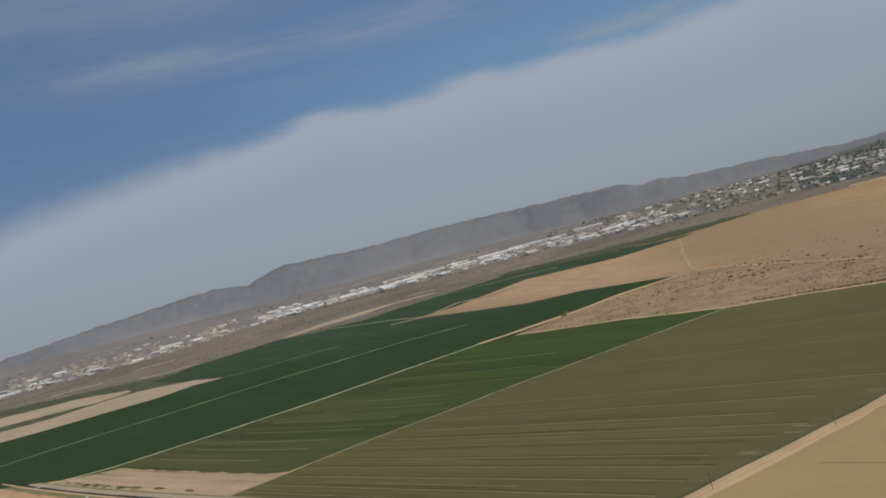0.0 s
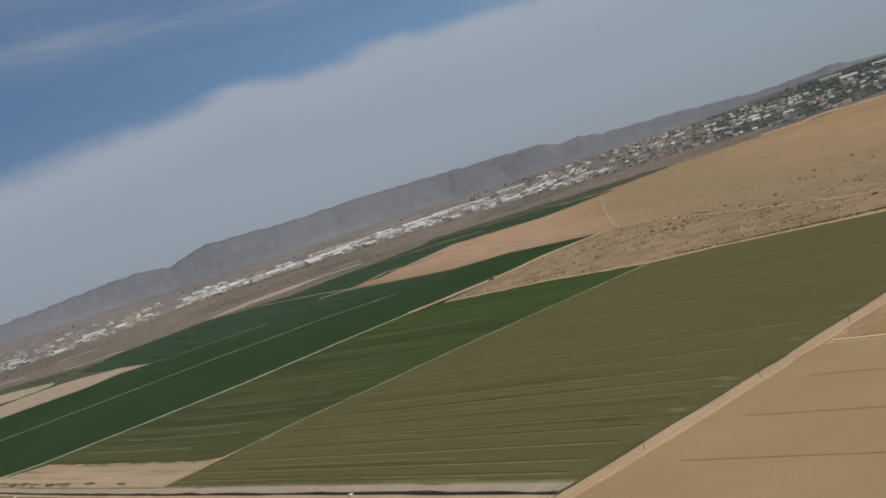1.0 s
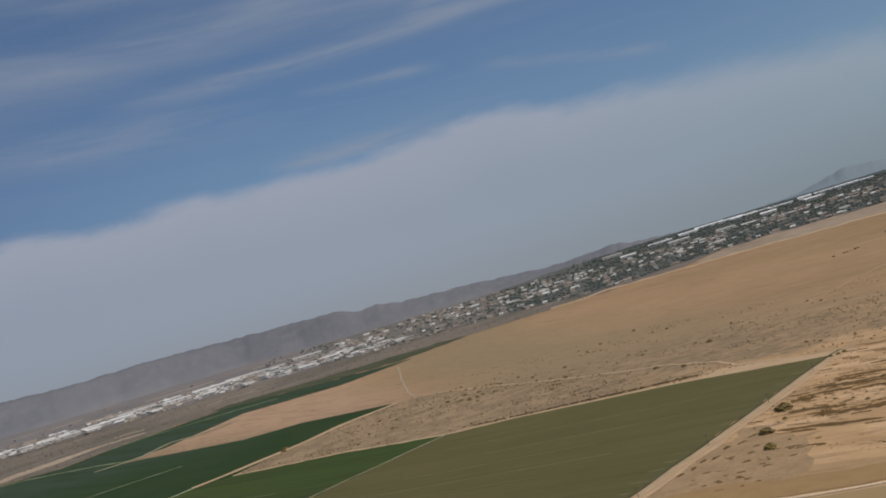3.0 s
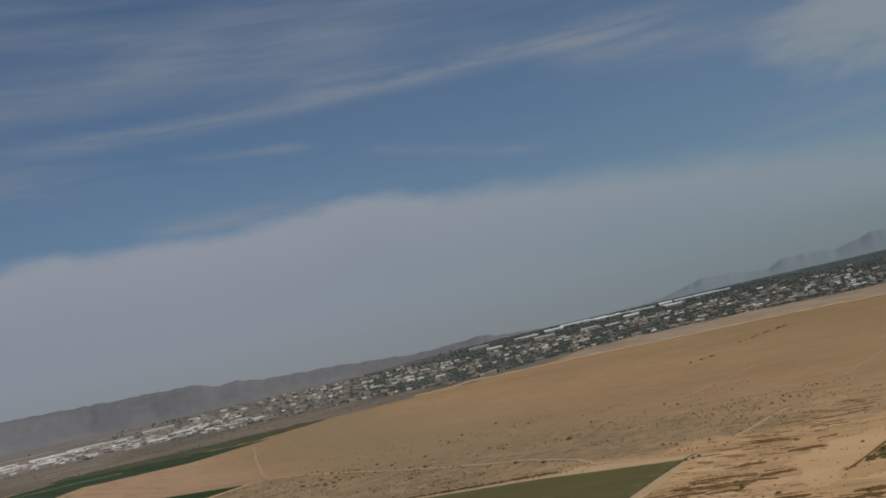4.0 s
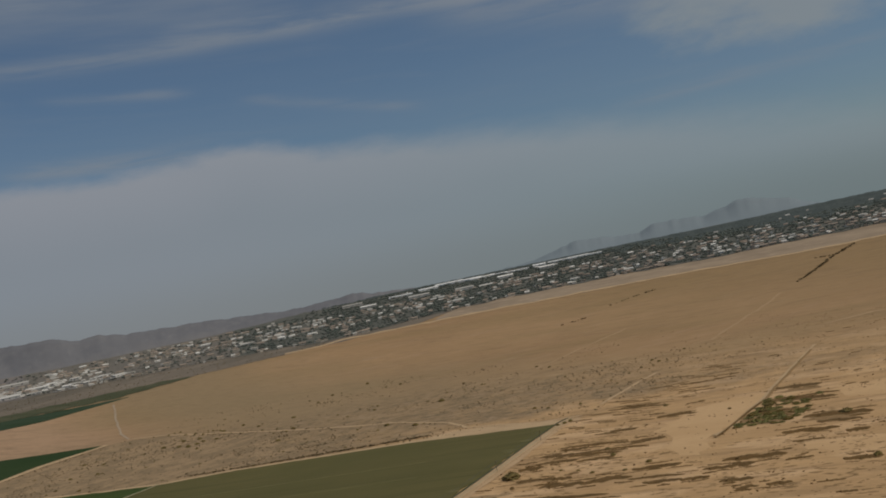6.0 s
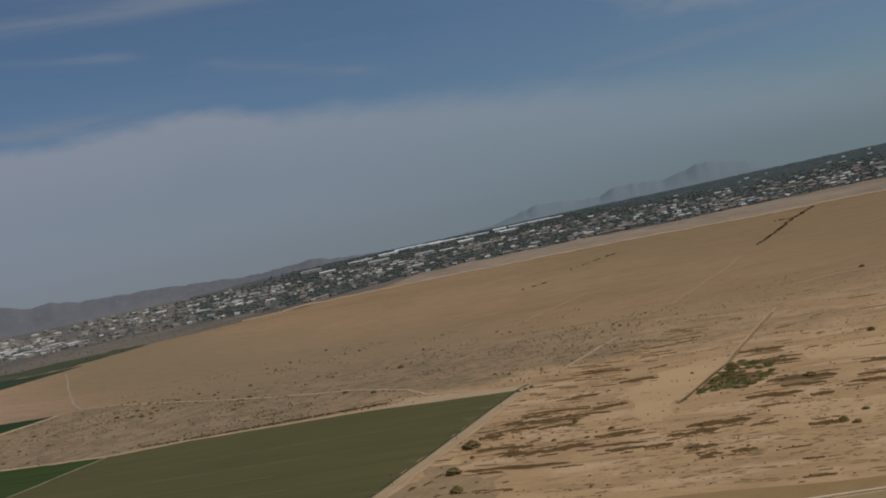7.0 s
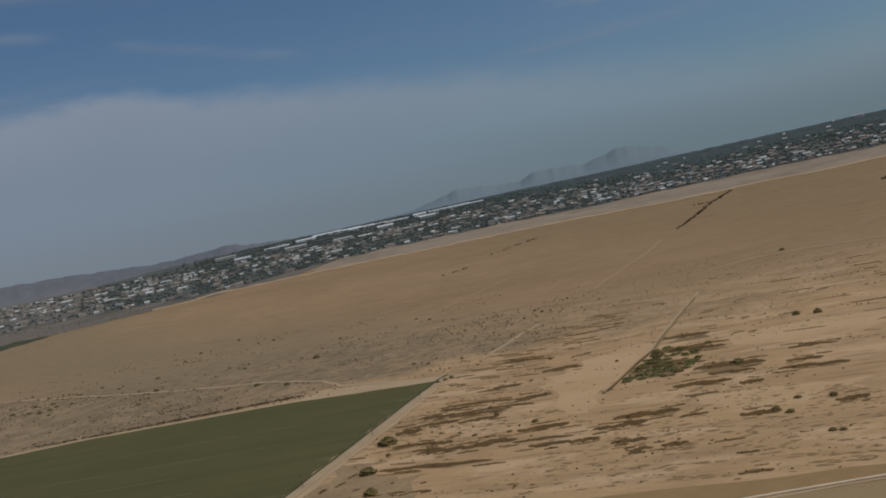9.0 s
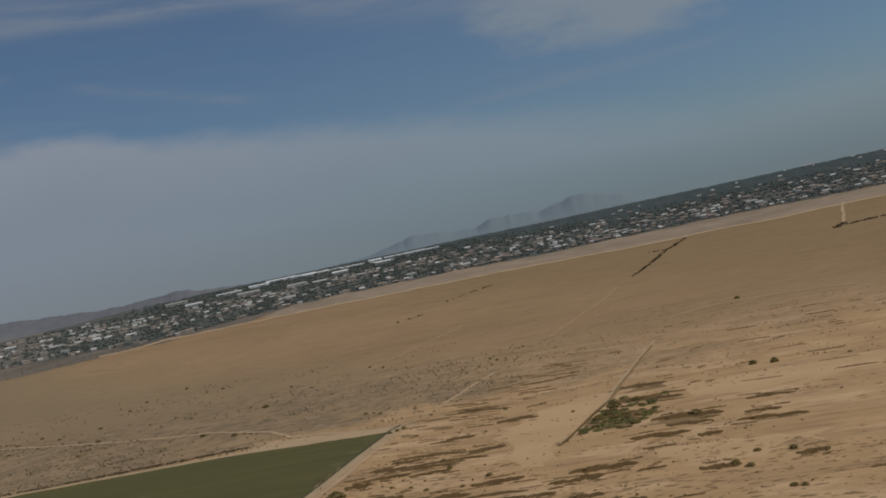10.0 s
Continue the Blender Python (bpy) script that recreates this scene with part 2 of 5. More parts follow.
    relief.inputs["Distance"].default_value = 0.6
    n.put(relief.inputs["Height"], grain)
    n.put(shader.inputs["Normal"], relief.outputs[0])
    n.tree.links.new(shader.outputs[0], n.add("ShaderNodeOutputMaterial").inputs[0])
    return made


ROWS_TURN = 51.0   # degrees from the rows' direction to the x axis


def crop_material(name, base, second, stripe, soil, gaps=0.72, turning=None, wide=0.5, beyond=None):
    """A crop in rows: leaf colour in long stripes along the rows, with soil showing through here and there."""
    made = bpy.data.materials.new(name)
    made.use_nodes = True
    n = Nodes(made.node_tree)
    at = n.add("ShaderNodeTexCoord").outputs["Object"]
    along = n.mapped(at, (0.02, 1.0, 1.0), ROWS_TURN)
    rows = n.noise(along, 0.085, 5.0, 0.65)
    thin = n.noise(along, 0.55, 3.0, 0.6)
    blotch = n.noise(at, 0.006, 5.0, 0.6)
    grain = n.noise(at, 0.5, 5.0, 0.7)
    share = n.ramp(blotch, 0.3, 0.7)
    if turning:
        split = n.add("ShaderNodeSeparateXYZ")
        n.put(split.inputs[0], at)
        share = n.ramp(n.math("ADD", split.outputs[0], n.math("MULTIPLY", blotch, 260.0)), *turning)
    colour = n.mix(share, base, second)
    # beyond: paler, bluer far end, distance haze put into the leaf colour
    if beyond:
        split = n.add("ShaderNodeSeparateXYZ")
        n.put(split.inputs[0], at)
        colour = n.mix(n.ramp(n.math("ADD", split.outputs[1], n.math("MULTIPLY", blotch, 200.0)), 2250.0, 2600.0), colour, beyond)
    swathe = n.noise(n.mapped(at, (0.012, 1.0, 1.0), ROWS_TURN), 0.032, 5.0, 0.72)
    colour = n.mix(n.math("MULTIPLY", n.ramp(swathe, 0.46, 0.60), wide), colour, stripe)
    colour = n.mix(n.math("MULTIPLY", n.ramp(rows, 0.48, 0.72), 0.75), colour, stripe)
    colour = n.mix(n.math("MULTIPLY", n.ramp(thin, 0.5, 0.75), 0.35), colour, stripe)
    bare = n.ramp(n.math("ADD", n.math("MULTIPLY", grain, 0.5), n.math("MULTIPLY", rows, 0.5)), gaps, gaps + 0.12)
    colour = n.mix(bare, colour, soil)
    shader = n.add("ShaderNodeBsdfPrincipled")
    n.put(shader.inputs["Base Color"], colour)
    shader.inputs["Roughness"].default_value = 0.85
    shader.inputs["Specular IOR Level"].default_value = 0.15
    relief = n.add("ShaderNodeBump")
    relief.inputs["Strength"].default_value = 0.5
    relief.inputs["Distance"].default_value = 0.5
    n.put(relief.inputs["Height"], n.math("ADD", grain, thin))
    n.put(shader.inputs["Normal"], relief.outputs[0])
    n.tree.links.new(shader.outputs[0], n.add("ShaderNodeOutputMaterial").inputs[0])
    return made


DESERT = ground_material()
OLIVE = crop_material("olive_crop", (0.134, 0.113, 0.039), (0.114, 0.101, 0.034), (0.089, 0.079, 0.025), (0.22, 0.18, 0.09), 0.70, None, 0.16)
GREEN = crop_material("green_crop", (0.092, 0.088, 0.029), (0.056, 0.081, 0.0150), (0.032, 0.043, 0.0105), (0.20, 0.17, 0.08), 0.70, (-300.0, 330.0), 0.55)
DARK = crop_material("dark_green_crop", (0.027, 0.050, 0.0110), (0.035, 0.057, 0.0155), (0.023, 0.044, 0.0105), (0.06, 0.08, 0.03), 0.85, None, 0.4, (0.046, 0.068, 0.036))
STUBBLE = crop_material("stubble", (0.50, 0.350, 0.215), (0.44, 0.305, 0.182), (0.35, 0.255, 0.145), (0.085, 0.09, 0.035), 0.515)
TILLED = material("tilled_soil", [(0.390, 0.266, 0.134), (0.358, 0.242, 0.120), (0.325, 0.220, 0.108)], 0.01, 0.3, 0.95, 0.3)
FALLOW = material("fallow_soil", [(0.41, 0.312, 0.215), (0.36, 0.274, 0.186), (0.46, 0.358, 0.252)], 0.01, 0.1, 0.95, 0.3)
FURROW = material("dark_soil", [(0.360, 0.227, 0.100), (0.325, 0.204, 0.090), (0.39, 0.248, 0.112)], 0.05, 0.6)
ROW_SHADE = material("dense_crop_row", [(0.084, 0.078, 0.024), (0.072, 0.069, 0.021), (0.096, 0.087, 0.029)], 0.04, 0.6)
ROAD = material("dirt_road", [(0.56, 0.376, 0.215), (0.49, 0.326, 0.182), (0.40, 0.268, 0.15)], 0.03, 0.5)
BORDER = material("grassy_border", [(0.225, 0.198, 0.092), (0.17, 0.152, 0.066), (0.27, 0.232, 0.118)], 0.04, 0.6)
FAINT = material("faint_lane", [(0.275, 0.30, 0.165), (0.19, 0.218, 0.11), (0.33, 0.335, 0.20)], 0.03, 0.5)
ROUGH = crop_material("rough_ground", (0.085, 0.088, 0.044), (0.115, 0.105, 0.060), (0.055, 0.065, 0.030), (0.23, 0.175, 0.11), 0.60)
GRASSY = material("grassy_lane", [(0.44, 0.455, 0.28), (0.34, 0.36, 0.20), (0.48, 0.46, 0.30)], 0.03, 0.5)
DRY_GRASS = material("dry_grass", [(0.37, 0.330, 0.200), (0.285, 0.258, 0.150), (0.44, 0.385, 0.245)], 0.03, 0.5)
FAINT_TRACK = material("faint_track", [(0.450, 0.300, 0.165), (0.410, 0.270, 0.145), (0.37, 0.242, 0.128)], 0.03, 0.5)
TRACK = material("pale_track", [(0.545, 0.378, 0.218), (0.490, 0.338, 0.192), (0.43, 0.294, 0.166)], 0.03, 0.5)
PALE_SAND = material("pale_sand", [(0.605, 0.392, 0.206), (0.555, 0.354, 0.180), (0.500, 0.316, 0.157)], 0.02, 0.3, 0.95, 0.3, stretch=(0.3, 1, 1), turn=58)
SCRUB = material("scrub_floor", [(0.42, 0.276, 0.145), (0.34, 0.226, 0.120), (0.22, 0.150, 0.082)], 0.05, 0.25, 0.95, 0.3, (0.35, 0.65))
BROWN = material("brown_scrubland", [(0.205, 0.168, 0.128), (0.152, 0.130, 0.100), (0.265, 0.215, 0.160)], 0.006, 0.03, 0.95, 0.2, stretch=(0.35, 1, 1))
PLAIN = material("dusty_plain", [(0.215, 0.190, 0.170), (0.180, 0.165, 0.152), (0.275, 0.235, 0.200)], 0.006, 0.03, 0.95, 0.2, stretch=(0.3, 1, 1))
TOWN = material("town_floor", [(0.100, 0.106, 0.090), (0.135, 0.132, 0.112), (0.185, 0.170, 0.142)], 0.02, 0.12, 0.95, 0.2)
# distance haze is put into both rock colours, strongest on the farther hills
HAZED_ROCK = material("hazed_grey_rock", [(0.188, 0.186, 0.192), (0.162, 0.162, 0.171), (0.210, 0.206, 0.206)], 0.004, 0.03, 0.95, 0.3, foot_haze=(0.218, 0.208, 0.202))
FAR_HAZED_ROCK = material("far_hazed_rock", [(0.228, 0.266, 0.281), (0.221, 0.259, 0.273), (0.234, 0.271, 0.284)], 0.004, 0.03, 0.95, 0.2)
LEAF = material("dry_leaves", [(0.215, 0.155, 0.050), (0.168, 0.125, 0.040), (0.245, 0.178, 0.060)], 0.5, 2.0, 0.85, 0.3, random_tint=0.3)
GREEN_LEAF = material("green_bush_leaves", [(0.225, 0.200, 0.066), (0.155, 0.146, 0.045), (0.27, 0.232, 0.082)], 0.4, 2.0, 0.85, 0.4, random_tint=0.3)
MOTTLED = material("mottled_scrub_soil", [(0.368, 0.252, 0.142), (0.276, 0.194, 0.111), (0.162, 0.122, 0.075)], 0.022, 0.085, 0.95, 0.35, (0.38, 0.62))
SCRUB_LEAF = material("scrub_leaves", [(0.190, 0.138, 0.072), (0.150, 0.112, 0.058), (0.230, 0.165, 0.088)], 0.05, 0.6, 0.85, 0.2)
MARGIN = material("tan_gravel", [(0.36, 0.272, 0.185), (0.28, 0.212, 0.145), (0.46, 0.345, 0.24)], 0.012, 0.05, 0.95, 0.2, stretch=(0.4, 1, 1), turn=50)
# greens greyed and lifted: the town's haze is put into these leaf colours
LEAF_TOWN = material("hazed_town_leaves", [(0.106, 0.120, 0.100), (0.124, 0.138, 0.116), (0.146, 0.156, 0.130)], 0.05, 0.6, 0.8, 0.2)
CANOPY = material("hazed_canopy", [(0.076, 0.090, 0.084), (0.094, 0.108, 0.100), (0.056, 0.068, 0.064)], 0.02, 0.09, 0.9, 0.2)
WEED_PALE = material("faded_weeds", [(0.300, 0.190, 0.092), (0.245, 0.155, 0.074), (0.36, 0.232, 0.116)], 0.12, 1.2, 0.9, 0.4)
WEED = material("dry_weeds", [(0.165, 0.093, 0.034), (0.122, 0.072, 0.027), (0.220, 0.130, 0.049)], 0.12, 1.2, 0.9, 0.4, random_tint=0.15)
STEM = material("grey_bark", [(0.14, 0.11, 0.08), (0.10, 0.08, 0.06), (0.18, 0.15, 0.11)], 1.0, 6.0)
POLE = material("weathered_wood", [(0.16, 0.12, 0.085), (0.12, 0.09, 0.065), (0.20, 0.16, 0.12)], 0.8, 6.0)
WIRE = material("dull_wire", [(0.10, 0.10, 0.10), (0.13, 0.13, 0.13), (0.16, 0.16, 0.16)], 0.5, 4.0, 0.5, 0.0, metal=0.6)
PIPE = material("white_pipe", [(0.84, 0.67, 0.45), (0.76, 0.60, 0.40), (0.64, 0.50, 0.33)], 0.05, 0.8, 0.92, 0.1)
ROOF_WHITE = material("white_roof", [(0.88, 0.84, 0.76), (0.80, 0.76, 0.68), (0.70, 0.66, 0.58)], 0.03, 0.3, 0.6, 0.1, random_tint=0.65)
ROOF_BRIGHT = material("bright_white_roof", [(0.90, 0.88, 0.83), (0.86, 0.83, 0.77), (0.78, 0.75, 0.68)], 0.03, 0.3, 0.5, 0.1)
ROOF_TAN = material("tan_roof", [(0.42, 0.34, 0.27), (0.36, 0.28, 0.22), (0.30, 0.24, 0.19)], 0.06, 0.5, 0.8, 0.1, random_tint=0.5)
WALL_WHITE = material("white_wall", [(0.86, 0.82, 0.74), (0.80, 0.76, 0.68), (0.70, 0.66, 0.58)], 0.06, 0.5, 0.7, 0.1, random_tint=0.45)
WALL_PALE = material("pale_wall", [(0.68, 0.62, 0.51), (0.54, 0.48, 0.39), (0.40, 0.35, 0.28)], 0.06, 0.5, 0.8, 0.1, random_tint=0.5)
GLASS = material("dark_glazing", [(0.035, 0.04, 0.05), (0.05, 0.055, 0.065), (0.06, 0.065, 0.07)], 0.2, 1.0, 0.25, 0.0)
WATER = material("ditch_water", [(0.030, 0.028, 0.022), (0.022, 0.020, 0.016), (0.045, 0.040, 0.03)], 0.05, 0.5, 0.55, 0.05)

# ---------------------------------------------------------------- the lie of the land
LEVEL, RISE = 1260.0, 3.611e-5     # flat valley floor, then a slope that steepens outwards


def land(x, y):
    return RISE * max(math.hypot(x, y) - LEVEL, 0.0) ** 2


def mesh_of(name, bm, mat):
    me = bpy.data.meshes.new(name)
    bm.to_mesh(me)
    bm.free()
    me.materials.append(mat)
    return me


def part(name, bm, mat, parent=None, label=""):
    ob = new(name, mesh_of(name, bm, mat))
    ob.parent = parent
    return tagged(ob, label) if label else ob


def wander(x, y, scale, size):
    return size * noise.noise(Vector((x * scale, y * scale, 3.7)))


def draped(points, lift=0.5, depth=0.0, step=60.0, ragged=0.0):
    """A bmesh over the plan's polygon, draped on the land and raised by lift; depth: a skirt down from its rim."""
    pts = []
    for (x0, y0), (x1, y1) in zip(points, points[1:] + points[:1]):
        count = max(1, int(math.hypot(x1 - x0, y1 - y0) / (14.0 if ragged else 200.0)))
        for k in range(count):
            x, y = x0 + (x1 - x0) * k / count, y0 + (y1 - y0) * k / count
            pts.append((x + wander(x, y, 0.05, ragged), y + wander(y, x, 0.05, ragged)))
    bm = bmesh.new()
    bm.faces.new([bm.verts.new((x, y, 0)) for x, y in pts])
    for axis in (0, 1):
        low, high = min(p[axis] for p in pts), max(p[axis] for p in pts)
        at = math.ceil(low / step) * step
        while at < high:
            co, no = [0, 0, 0], [0, 0, 0]
            co[axis], no[axis] = at, 1
            bmesh.ops.bisect_plane(bm, geom=bm.verts[:] + bm.edges[:] + bm.faces[:], plane_co=co, plane_no=no, dist=0.01)
            at += step
    bmesh.ops.triangulate(bm, faces=bm.faces[:])
    for v in bm.verts:
        v.co.z = land(v.co.x, v.co.y) + lift
    bmesh.ops.recalc_face_normals(bm, faces=bm.faces[:])
    if sum(f.normal.z for f in bm.faces) < 0:
        bmesh.ops.reverse_faces(bm, faces=bm.faces[:])
    if depth:
        rim = [e for e in bm.edges if len(e.link_faces) == 1]
        made = bmesh.ops.extrude_edge_only(bm, edges=rim)
        for v in made["geom"]:
            if isinstance(v, bmesh.types.BMVert):
                v.co.z -= depth
    return bm


def ribbon(points, width, lift=0.7, crown=0.0, step=25.0, ragged=0.0, ends=1.0):
    """A bmesh of a strip along a line of the plan, on the land; crown: how far its middle stands above its rims."""
    line = []
    for (x0, y0), (x1, y1) in zip(points, points[1:]):
        count = max(1, int(math.hypot(x1 - x0, y1 - y0) / step))
        line += [(x0 + (x1 - x0) * k / count, y0 + (y1 - y0) * k / count) for k in range(count)]
    line.append(points[-1])
    bm, last = bmesh.new(), None
    for i, (x, y) in enumerate(line):
        xa, ya = line[max(i - 1, 0)]
        xb, yb = line[min(i + 1, len(line) - 1)]
        d = math.hypot(xb - xa, yb - ya) or 1.0
        nx, ny = -(yb - ya) / d, (xb - xa) / d
        x, y = x + wander(x, y, 0.02, ragged), y + wander(y, x, 0.02, ragged)
        half = width / 2 * (1 + (0.5 * noise.noise(Vector((x * 0.04, y * 0.04, 1.1))) if ragged else 0))
        if i in (0, len(line) - 1):
            half *= ends
        row = []
        for k, up in ((-1, 0.0), (-0.55, crown), (0.55, crown), (1, 0.0)):
            px, py = x + nx * half * k, y + ny * half * k
            row.append(bm.verts.new((px, py, land(px, py) + lift + up)))
        if last:
            for k in range(3):
                bm.faces.new((last[k], last[k + 1], row[k + 1], row[k]))
        last = row
    bmesh.ops.recalc_face_normals(bm, faces=bm.faces[:])
    if sum(f.normal.z for f in bm.faces) < 0:
        bmesh.ops.reverse_faces(bm, faces=bm.faces[:])
    return bm


# ---------------------------------------------------------------- ground sheet
def build_ground():
    bm, rings = bmesh.new(), []
    radii = [0.0] + [60.0 * k for k in range(1, 62)]
    turns = 240
    for r in radii[1:]:
        ring = []
        for k in range(turns):
            a = 2 * math.pi * k / turns
            x, y = r * math.sin(a), r * math.cos(a)
            ring.append(bm.verts.new((x, y, land(x, y))))
        rings.append(ring)
    centre = bm.verts.new((0, 0, 0))
    for k in range(turns):
        bm.faces.new((centre, rings[0][(k + 1) % turns], rings[0][k]))
    for inner, outer in zip(rings, rings[1:]):
        for k in range(turns):
            bm.faces.new((inner[k], inner[(k + 1) % turns], outer[(k + 1) % turns], outer[k]))
    bmesh.ops.recalc_face_normals(bm, faces=bm.faces[:])
    if sum(f.normal.z for f in bm.faces) < 0:
        bmesh.ops.reverse_faces(bm, faces=bm.faces[:])
    for f in bm.faces:
        f.smooth = True
    return tagged(part("ground", bm, DESERT), "sandy tan desert valley floor rising towards the hills", "ground", kind="structure")


build_ground()


def area(name, points, mat, label, category, lift=0.5, depth=0.0, ragged=0.0, kind="structure"):
    return tagged(part(name, draped(points, lift, depth, ragged=ragged), mat), label, category, kind=kind)


# outlines in the plan
OLIVE_FIELD = [(397, 1506), (490, 1433), (662, 1237), (768, 1062), (559, 925), (405, 822), (216, 695), (67, 598), (-82, 778), (-285, 1022), (-135, 1153), (97, 1328), (246, 1421)]
GREEN_FIELD = [(62, 1881), (175, 1772), (264, 1690), (390, 1512), (240, 1424), (92, 1332), (-140, 1160), (-226, 1094), (-250, 1108), (-545, 1478), (-640, 1500), (-567, 1510), (-410, 1588), (-271, 1666), (-118, 1775)]
STUBBLE_FIELD = [(-545, 1476), (-250, 1106), (-232, 1088), (-292, 1028), (-480, 1240), (-670, 1470), (-640, 1500)]
DARK_FIELD = [(85, 1850), (210, 1963), (334, 2046), (459, 2088), (282, 2254), (152, 2290), (-62, 2482), (-150, 2530), (-16, 2554), (198, 2713), (456, 2650), (669, 2690), (473, 2765), (166, 2890), (-107, 2825), (-267, 2735), (-497, 2763), (-727, 2640), (-803, 2530), (-700, 2420), (-575, 2330), (-648, 2318), (-719, 2253), (-831, 2211), (-933, 2163), (-1100, 2090), (-900, 1640), (-650, 1510), (-567, 1512), (-410, 1596), (-271, 1674), (-118, 1783), (30, 1868)]
SAND_WEDGE = [(-575, 2330), (-648, 2318), (-719, 2253), (-831, 2211), (-933, 2163), (-1100, 2100), (-1180, 2250), (-989, 2310), (-890, 2393), (-814, 2425), (-752, 2422), (-666, 2398)]
SCRUB_FIELD = [(70, 1880), (210, 1955), (334, 2040), (459, 2082), (507, 2076), (563, 2005), (640, 1810), (740, 1500), (765, 1300), (778, 1100), (670, 1245), (498, 1441), (397, 1512), (264, 1696), (175, 1778)]
BROWN_LAND = [(-1300, 2560), (-803, 2545), (-727, 2655), (-497, 2778), (-267, 2745), (-107, 2835), (166, 2900), (473, 2775), (646, 2724), (876, 2752), (1039, 2712), (1209, 2655), (1330, 2625), (1480, 2562), (1640, 2600), (1560, 2800), (1300, 2960), (1000, 3100), (590, 3150), (200, 3240), (-400, 3240), (-900, 3110), (-1500, 2900)]

area("olive_field", OLIVE_FIELD, OLIVE, "flat olive-brown crop field in long straight rows", "field", 0.6, 0.6, 4.0)
area("green_field", GREEN_FIELD, GREEN, "mid-green crop field striped along its rows", "field", 0.6, 0.6, 5.0)
area("stubble_field", STUBBLE_FIELD, STUBBLE, "bare tan field end with scattered green regrowth", "field", 0.5, 0.4, 6.0)
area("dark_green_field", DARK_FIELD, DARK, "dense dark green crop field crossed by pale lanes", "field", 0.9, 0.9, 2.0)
area("fallow_wedge", SAND_WEDGE, FALLOW, "pale bare soil wedge between the dark green fields", "field", 1.2, 0.0, 4.0)
area("rough_land", [(-1300, 2230), (-1100, 2180), (-800, 2380), (-660, 2385), (-700, 2500), (-770, 2600), (-1000, 2610), (-1320, 2600), (-1700, 2520), (-1500, 2300)], ROUGH, "rough ground grown with dark green weeds", "ground", 0.8, 0.0, 8.0)
area("fallow_strip", [(-834, 2448), (-853, 2486), (-1003, 2522), (-1066, 2506), (-1200, 2480), (-1180, 2335), (-1016, 2379), (-904, 2400)], FALLOW, "pale bare strip above the weedy rough ground", "field", 1.3, 0.0, 9.0)
area("bare_headland", [(-512, 2757), (-450, 2765), (-377, 2810), (-283, 2836), (-171, 2895), (-55, 2898), (-54, 2916), (-172, 2925), (-288, 2900), (-386, 2868), (-461, 2810)], FALLOW, "pinkish bare headland behind the dark green field", "field", 1.1, 0.0, 7.0)
area("scrub_floor", [(76, 1876), (212, 1948), (338, 2030), (459, 2072), (500, 2070), (556, 1995), (600, 1870), (625, 1700), (610, 1500), (566, 1380), (498, 1446), (400, 1518), (268, 1702), (180, 1784)], MOTTLED, "reddish-brown mottled scrub soil between crops and track", "ground", 0.25, 0.0, 12.0)
area("weedy_margin", [(120, 2900), (300, 2838), (473, 2771), (650, 2720), (870, 2750), (800, 2800), (650, 2838), (480, 2872), (320, 2914), (180, 2936)], ROUGH, "dark weedy margin behind the far crops", "ground", 0.85, 0.0, 14.0)
area("brown_land", BROWN_LAND, BROWN, "dull brown scrubland in front of the town", "ground", 0.6, 0.0, 10.0)

ROAD_LINE = [(-80, 500), (75, 591), (225, 689), (413, 815), (568, 918), (700, 1006), (778, 1058), (800, 1066)]
area("tilled_field", [(85, 590), (235, 688), (298, 724), (386, 610), (520, 488), (640, 350), (560, 200), (100, 300), (-60, 480)], TILLED, "bare tan tilled field beside the dirt road", "field", 0.3, 0.0, 2.0)
area("brown_strip", [(322, 712), (358, 664), (398, 615), (526, 490), (643, 356), (655, 365), (598, 440), (551, 507), (507, 577), (440, 632), (410, 668), (388, 710), (352, 736)], FURROW, "darker brown tilled strip along the pipe", "field", 0.35, 0.0, 3.0)


def lane(name, points, width, mat, label, category="road", lift=0.4, crown=0.1, ragged=0.0):
    return tagged(part(name, ribbon(points, width, lift, crown, ragged=ragged), mat), label, category, kind="structure")


ROAD_MIDDLE = [(x + 1.1, y - 1.7) for x, y in ROAD_LINE]
lane("road", ROAD_MIDDLE, 18.5, ROAD, "wide pale dirt road along the olive field", ragged=1.5)
for off in (-3.4, -1.4, 2.2, 4.0):
    lane("wheel_track", [(x - 0.55 * off, y + 0.84 * off) for x, y in ROAD_MIDDLE], 0.8, DRY_GRASS if off > 2 else TILLED, "worn wheel track along the dirt road", "track", 0.46, 0.12, 0.9)
lane("farm_lane", [(-292, 1020), (-140, 1156), (94, 1330), (243, 1422), (397, 1509)], 4.6, DRY_GRASS, "narrow dry grass lane between olive and green fields", lift=0.9, ragged=3.5)
lane("farm_lane", [(-690, 1488), (-567, 1505), (-410, 1590), (-271, 1669), (-118, 1778), (62, 1884), (210, 1960)], 8.5, GRASSY, "pale grassy lane along the dark green field", lift=1.1, ragged=2.2)
lane("sandy_corner", [(20, 1862), (70, 1882), (130, 1914), (215, 1956), (336, 2036), (462, 2080)], 20.0, TRACK, "pale sandy strip at the tip of the crops", lift=1.2, ragged=4.0)
lane("farm_lane", [(-888, 1817), (-807, 1882), (-615, 1987), (-399, 2100), (-155, 2182), (13, 2194)], 6.5, FAINT, "faint pale lane across the dark green field", lift=1.3, ragged=1.6)
